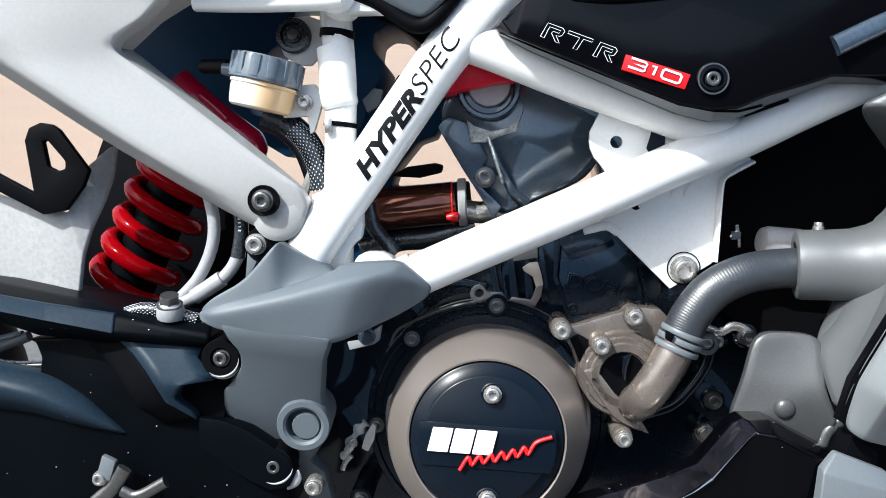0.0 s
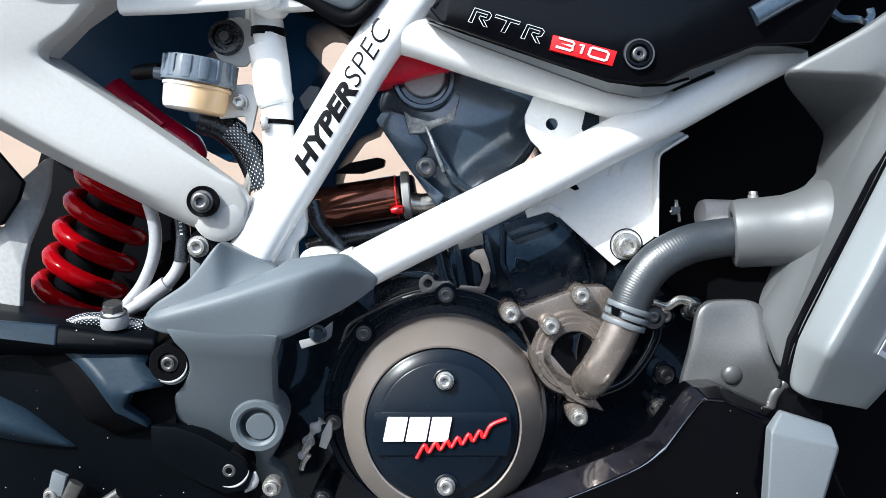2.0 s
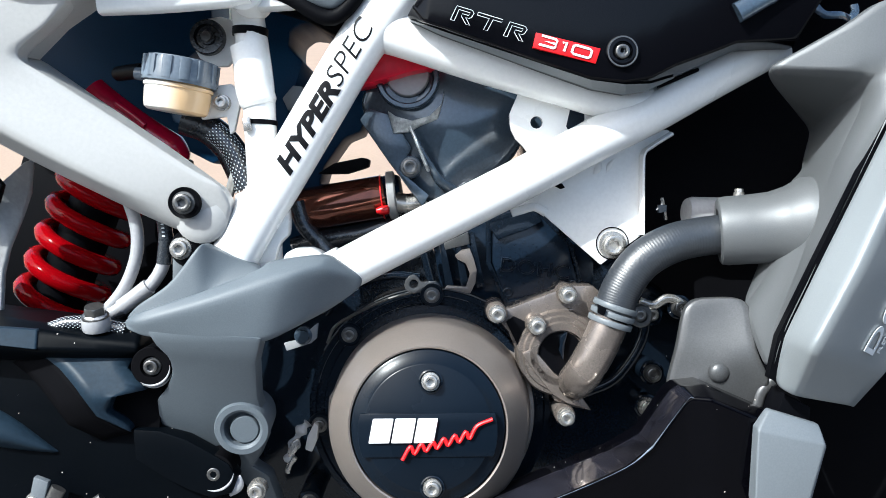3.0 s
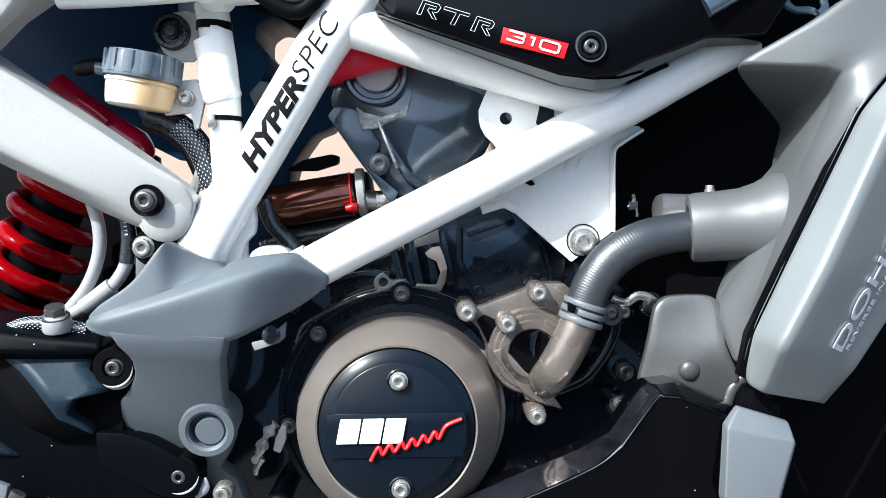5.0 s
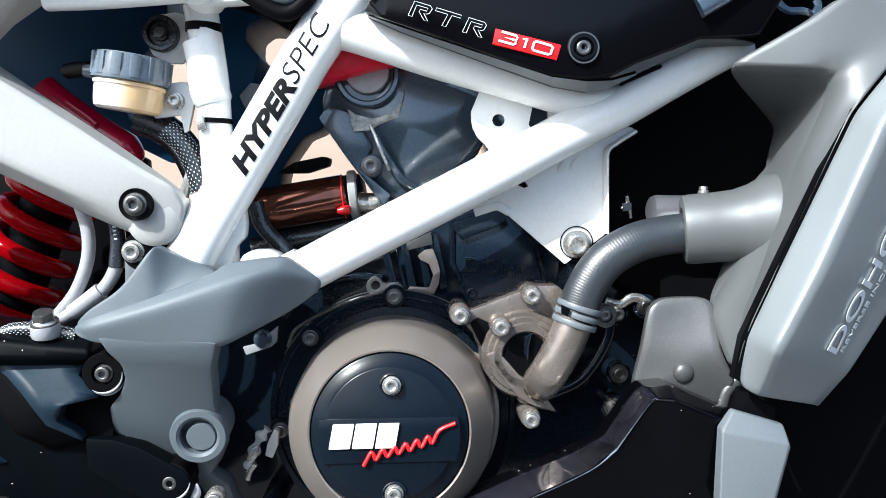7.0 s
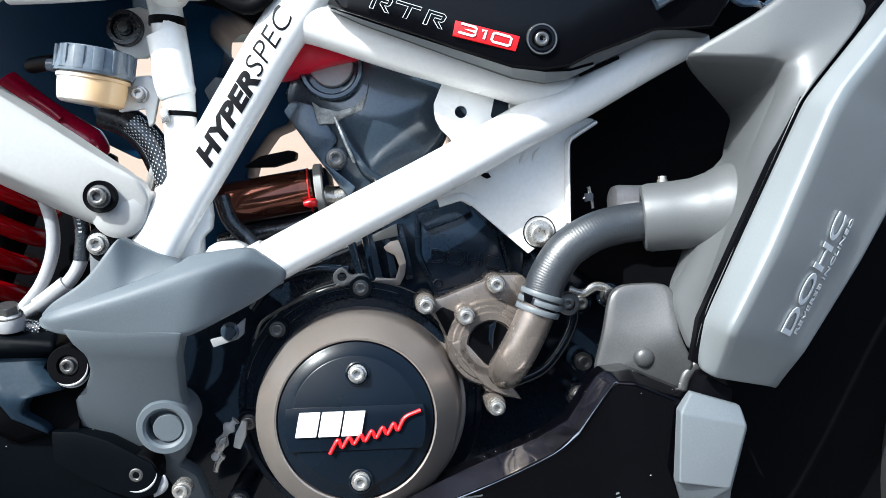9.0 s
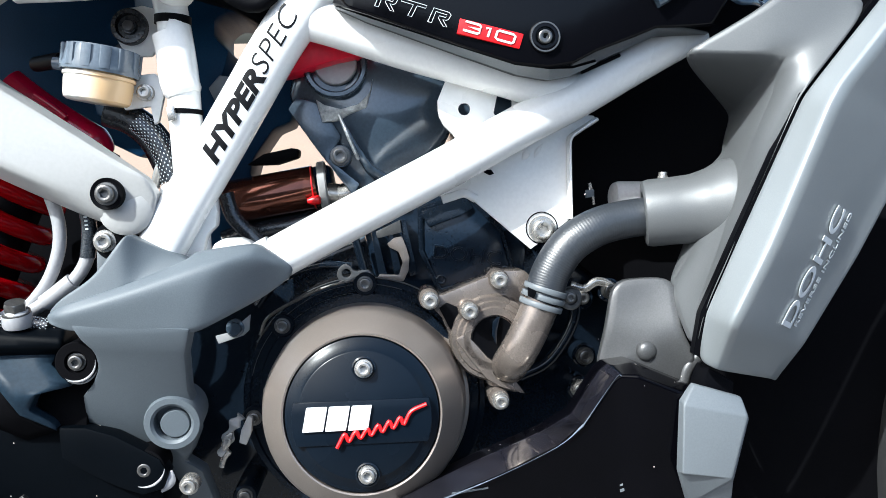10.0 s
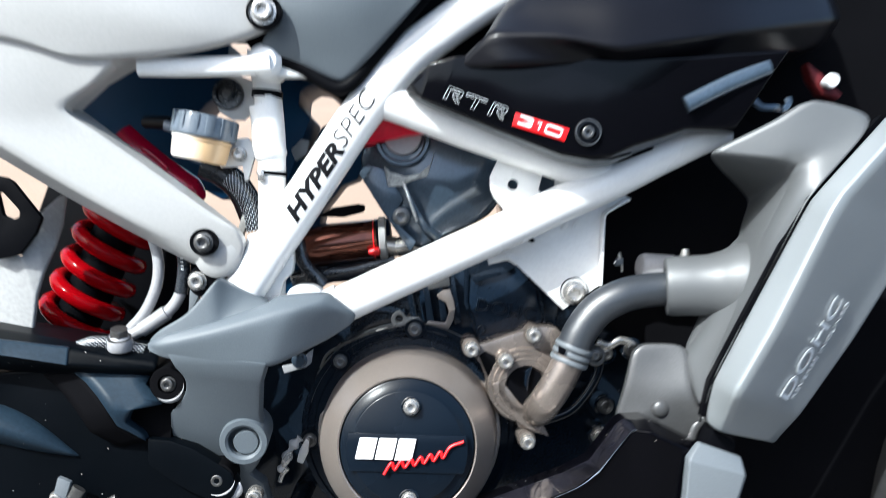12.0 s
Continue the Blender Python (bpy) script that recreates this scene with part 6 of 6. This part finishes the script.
    pan = part("belly_pan", facets(rim + crease + foot, f, 0.02, 0.0026, 4, 7), FILM, bike, "glossy black belly pan with a creased top edge")
    up = [Vector(p) + Vector((-0.0006, -0.0006, 0.0008)) for p in rim[:6]]
    down = [Vector(p) + Vector((-0.0006, -0.0006, 0.0004)) for p in crease[:6]]
    part("clear_film", facets(up + down, [(r, r + 1, r + 7, r + 6) for r in range(5)], 0.002, 0.0004, 2, 7), CLEAR_FILM, pan, "wrinkled clear film on the pan's edge")
    # Bright beads paint the sun glint on the crease.
    for pts, wide in ((down[:4], 0.0011), (down[3:], 0.0007)):
        part("crease_bead", sweep([p + Vector((0, -0.0012, -0.0004)) for p in pts], wide, wide, 2, 8, 4, radius=lambda s: 0.55 + 0.45 * math.sin(2.6 + s * 4.1)), CREASE_GLINT, pan, "bright bead painting the glint along the pan's crease")
    for r in ([(0.0942, -0.0435, 0.4376), (0.1175, -0.0426, 0.4399), (0.1175, -0.0422, 0.4387), (0.0942, -0.0431, 0.4363)], [(0.1869, -0.0307, 0.4279), (0.2049, -0.0398, 0.4359), (0.2049, -0.0397, 0.4347), (0.1869, -0.0305, 0.4267)], [(0.1998, -0.0369, 0.4302), (0.2057, -0.0396, 0.4328), (0.2060, -0.0394, 0.4309), (0.2002, -0.0367, 0.4283)]):
        part("mark", facets(r, [(0, 1, 2, 3)], 0.0012, 0.0), SLATE, pan)

    part("radiator", prism([(0.1980, 0.0600, 0.7430), (0.3190, 0.0600, 0.7500), (0.3770, 0.0600, 0.7030), (0.5030, 0.0600, 0.7910), (0.5180, 0.0600, 0.3650),
        (0.2670, 0.0600, 0.3530), (0.2560, 0.0600, 0.5300), (0.2080, 0.0600, 0.5670)], 0.075, 0.11, 0.003), PIT, bike, "black radiator core and fan shroud")
    clip = part("wire_clip", sweep([(0.2070, 0.0520, 0.6210), (0.2110, 0.0520, 0.6250), (0.2110, 0.0520, 0.6300), (0.2130, 0.0520, 0.6210),
        (0.2140, 0.0520, 0.6140)], 0.0012, 0.0012, 2, 8), STEEL, bike, "small bent wire clip")
    part("tab", prism([(0.2080, 0.0520, 0.6250), (0.2140, 0.0520, 0.6250), (0.2140, 0.0520, 0.6200), (0.2080, 0.0520, 0.6190)], 0.05, 0.054, 0.0005), SLATE, clip)
    part("case_rib", sweep([(0.1960, 0.0400, 0.5460), (0.1940, 0.0400, 0.5300), (0.1850, 0.0400, 0.5130), (0.1720, 0.0400, 0.4990),
        (0.1530, 0.0400, 0.4910)], 0.0042, 0.004, 2, 14), BLACK_PAINT, bike, "glossy black rib of the engine case")
    stay = part("hose_stay", sweep([(0.1960, 0.0550, 0.5540), (0.2060, 0.0550, 0.5510), (0.2160, 0.0550, 0.5560), (0.2250, 0.0550, 0.5530),
        (0.2300, 0.0550, 0.5430)], 0.0034, 0.002, 2, 12), STEEL, bike, "bright steel stay with black bolts")
    for p, r in zip([(0.2260, 0.0550, 0.5490), (0.2050, 0.0550, 0.5440), (0.2060, 0.0550, 0.5000), (0.2020, 0.0550, 0.4750)], (0.005, 0.004, 0.0052, 0.0054)):
        part("boss", turned([(0.009, -0.02), (0.009, 0.001), (0.008, 0.002), (0, 0.002)], 24, Vector(p) + Vector((0, 0.004, 0))), BLACK_PAINT, stay)
        bolt(stay, p, r, STEEL if r == 0.0054 else DARK_STEEL)


build_front()


# ---- wheels and stand that carry the machine ----
def build_wheel(name, x):
    tyre = []
    for i in range(19):
        a = math.pi * (i / 18) - math.pi / 2
        tyre.append((0.25 + 0.06 * math.cos(a), 0.06 * math.sin(a)))
    wheel = part(name, turned([(0.22, -0.05), *tyre, (0.22, 0.05), (0.22, -0.05)], 72, (x, 0.07, 0.39)), TYRE, bike, "black road tyre on a cast wheel")
    part("rim", turned([(0.222, -0.05), (0.222, 0.05), (0.205, 0.045), (0.2, 0.0), (0.205, -0.045), (0.222, -0.05)], 72, (x, 0.07, 0.39)), BLACK_PAINT, wheel)
    part("hub", turned([(0, -0.05), (0.04, -0.05), (0.04, 0.05), (0, 0.05)], 32, (x, 0.07, 0.39)), BLACK_PAINT, wheel)
    for k in range(5):
        a = 2 * math.pi * k / 5
        part("spoke", sweep([(x + 0.03 * math.cos(a), 0.07, 0.39 + 0.03 * math.sin(a)),
        (x + 0.21 * math.cos(a), 0.07, 0.39 + 0.21 * math.sin(a))], 0.014, 0.01, 2, 12), BLACK_PAINT, wheel)


build_wheel("rear_wheel", -0.62)
build_wheel("front_wheel", 0.76)
part("side_stand", sweep([(-0.06, 0.17, 0.36), (-0.08, 0.21, 0.22), (-0.1, 0.26, 0.131)], 0.012, 0.012, 2, 16), BLACK_PAINT, bike, "black side stand")
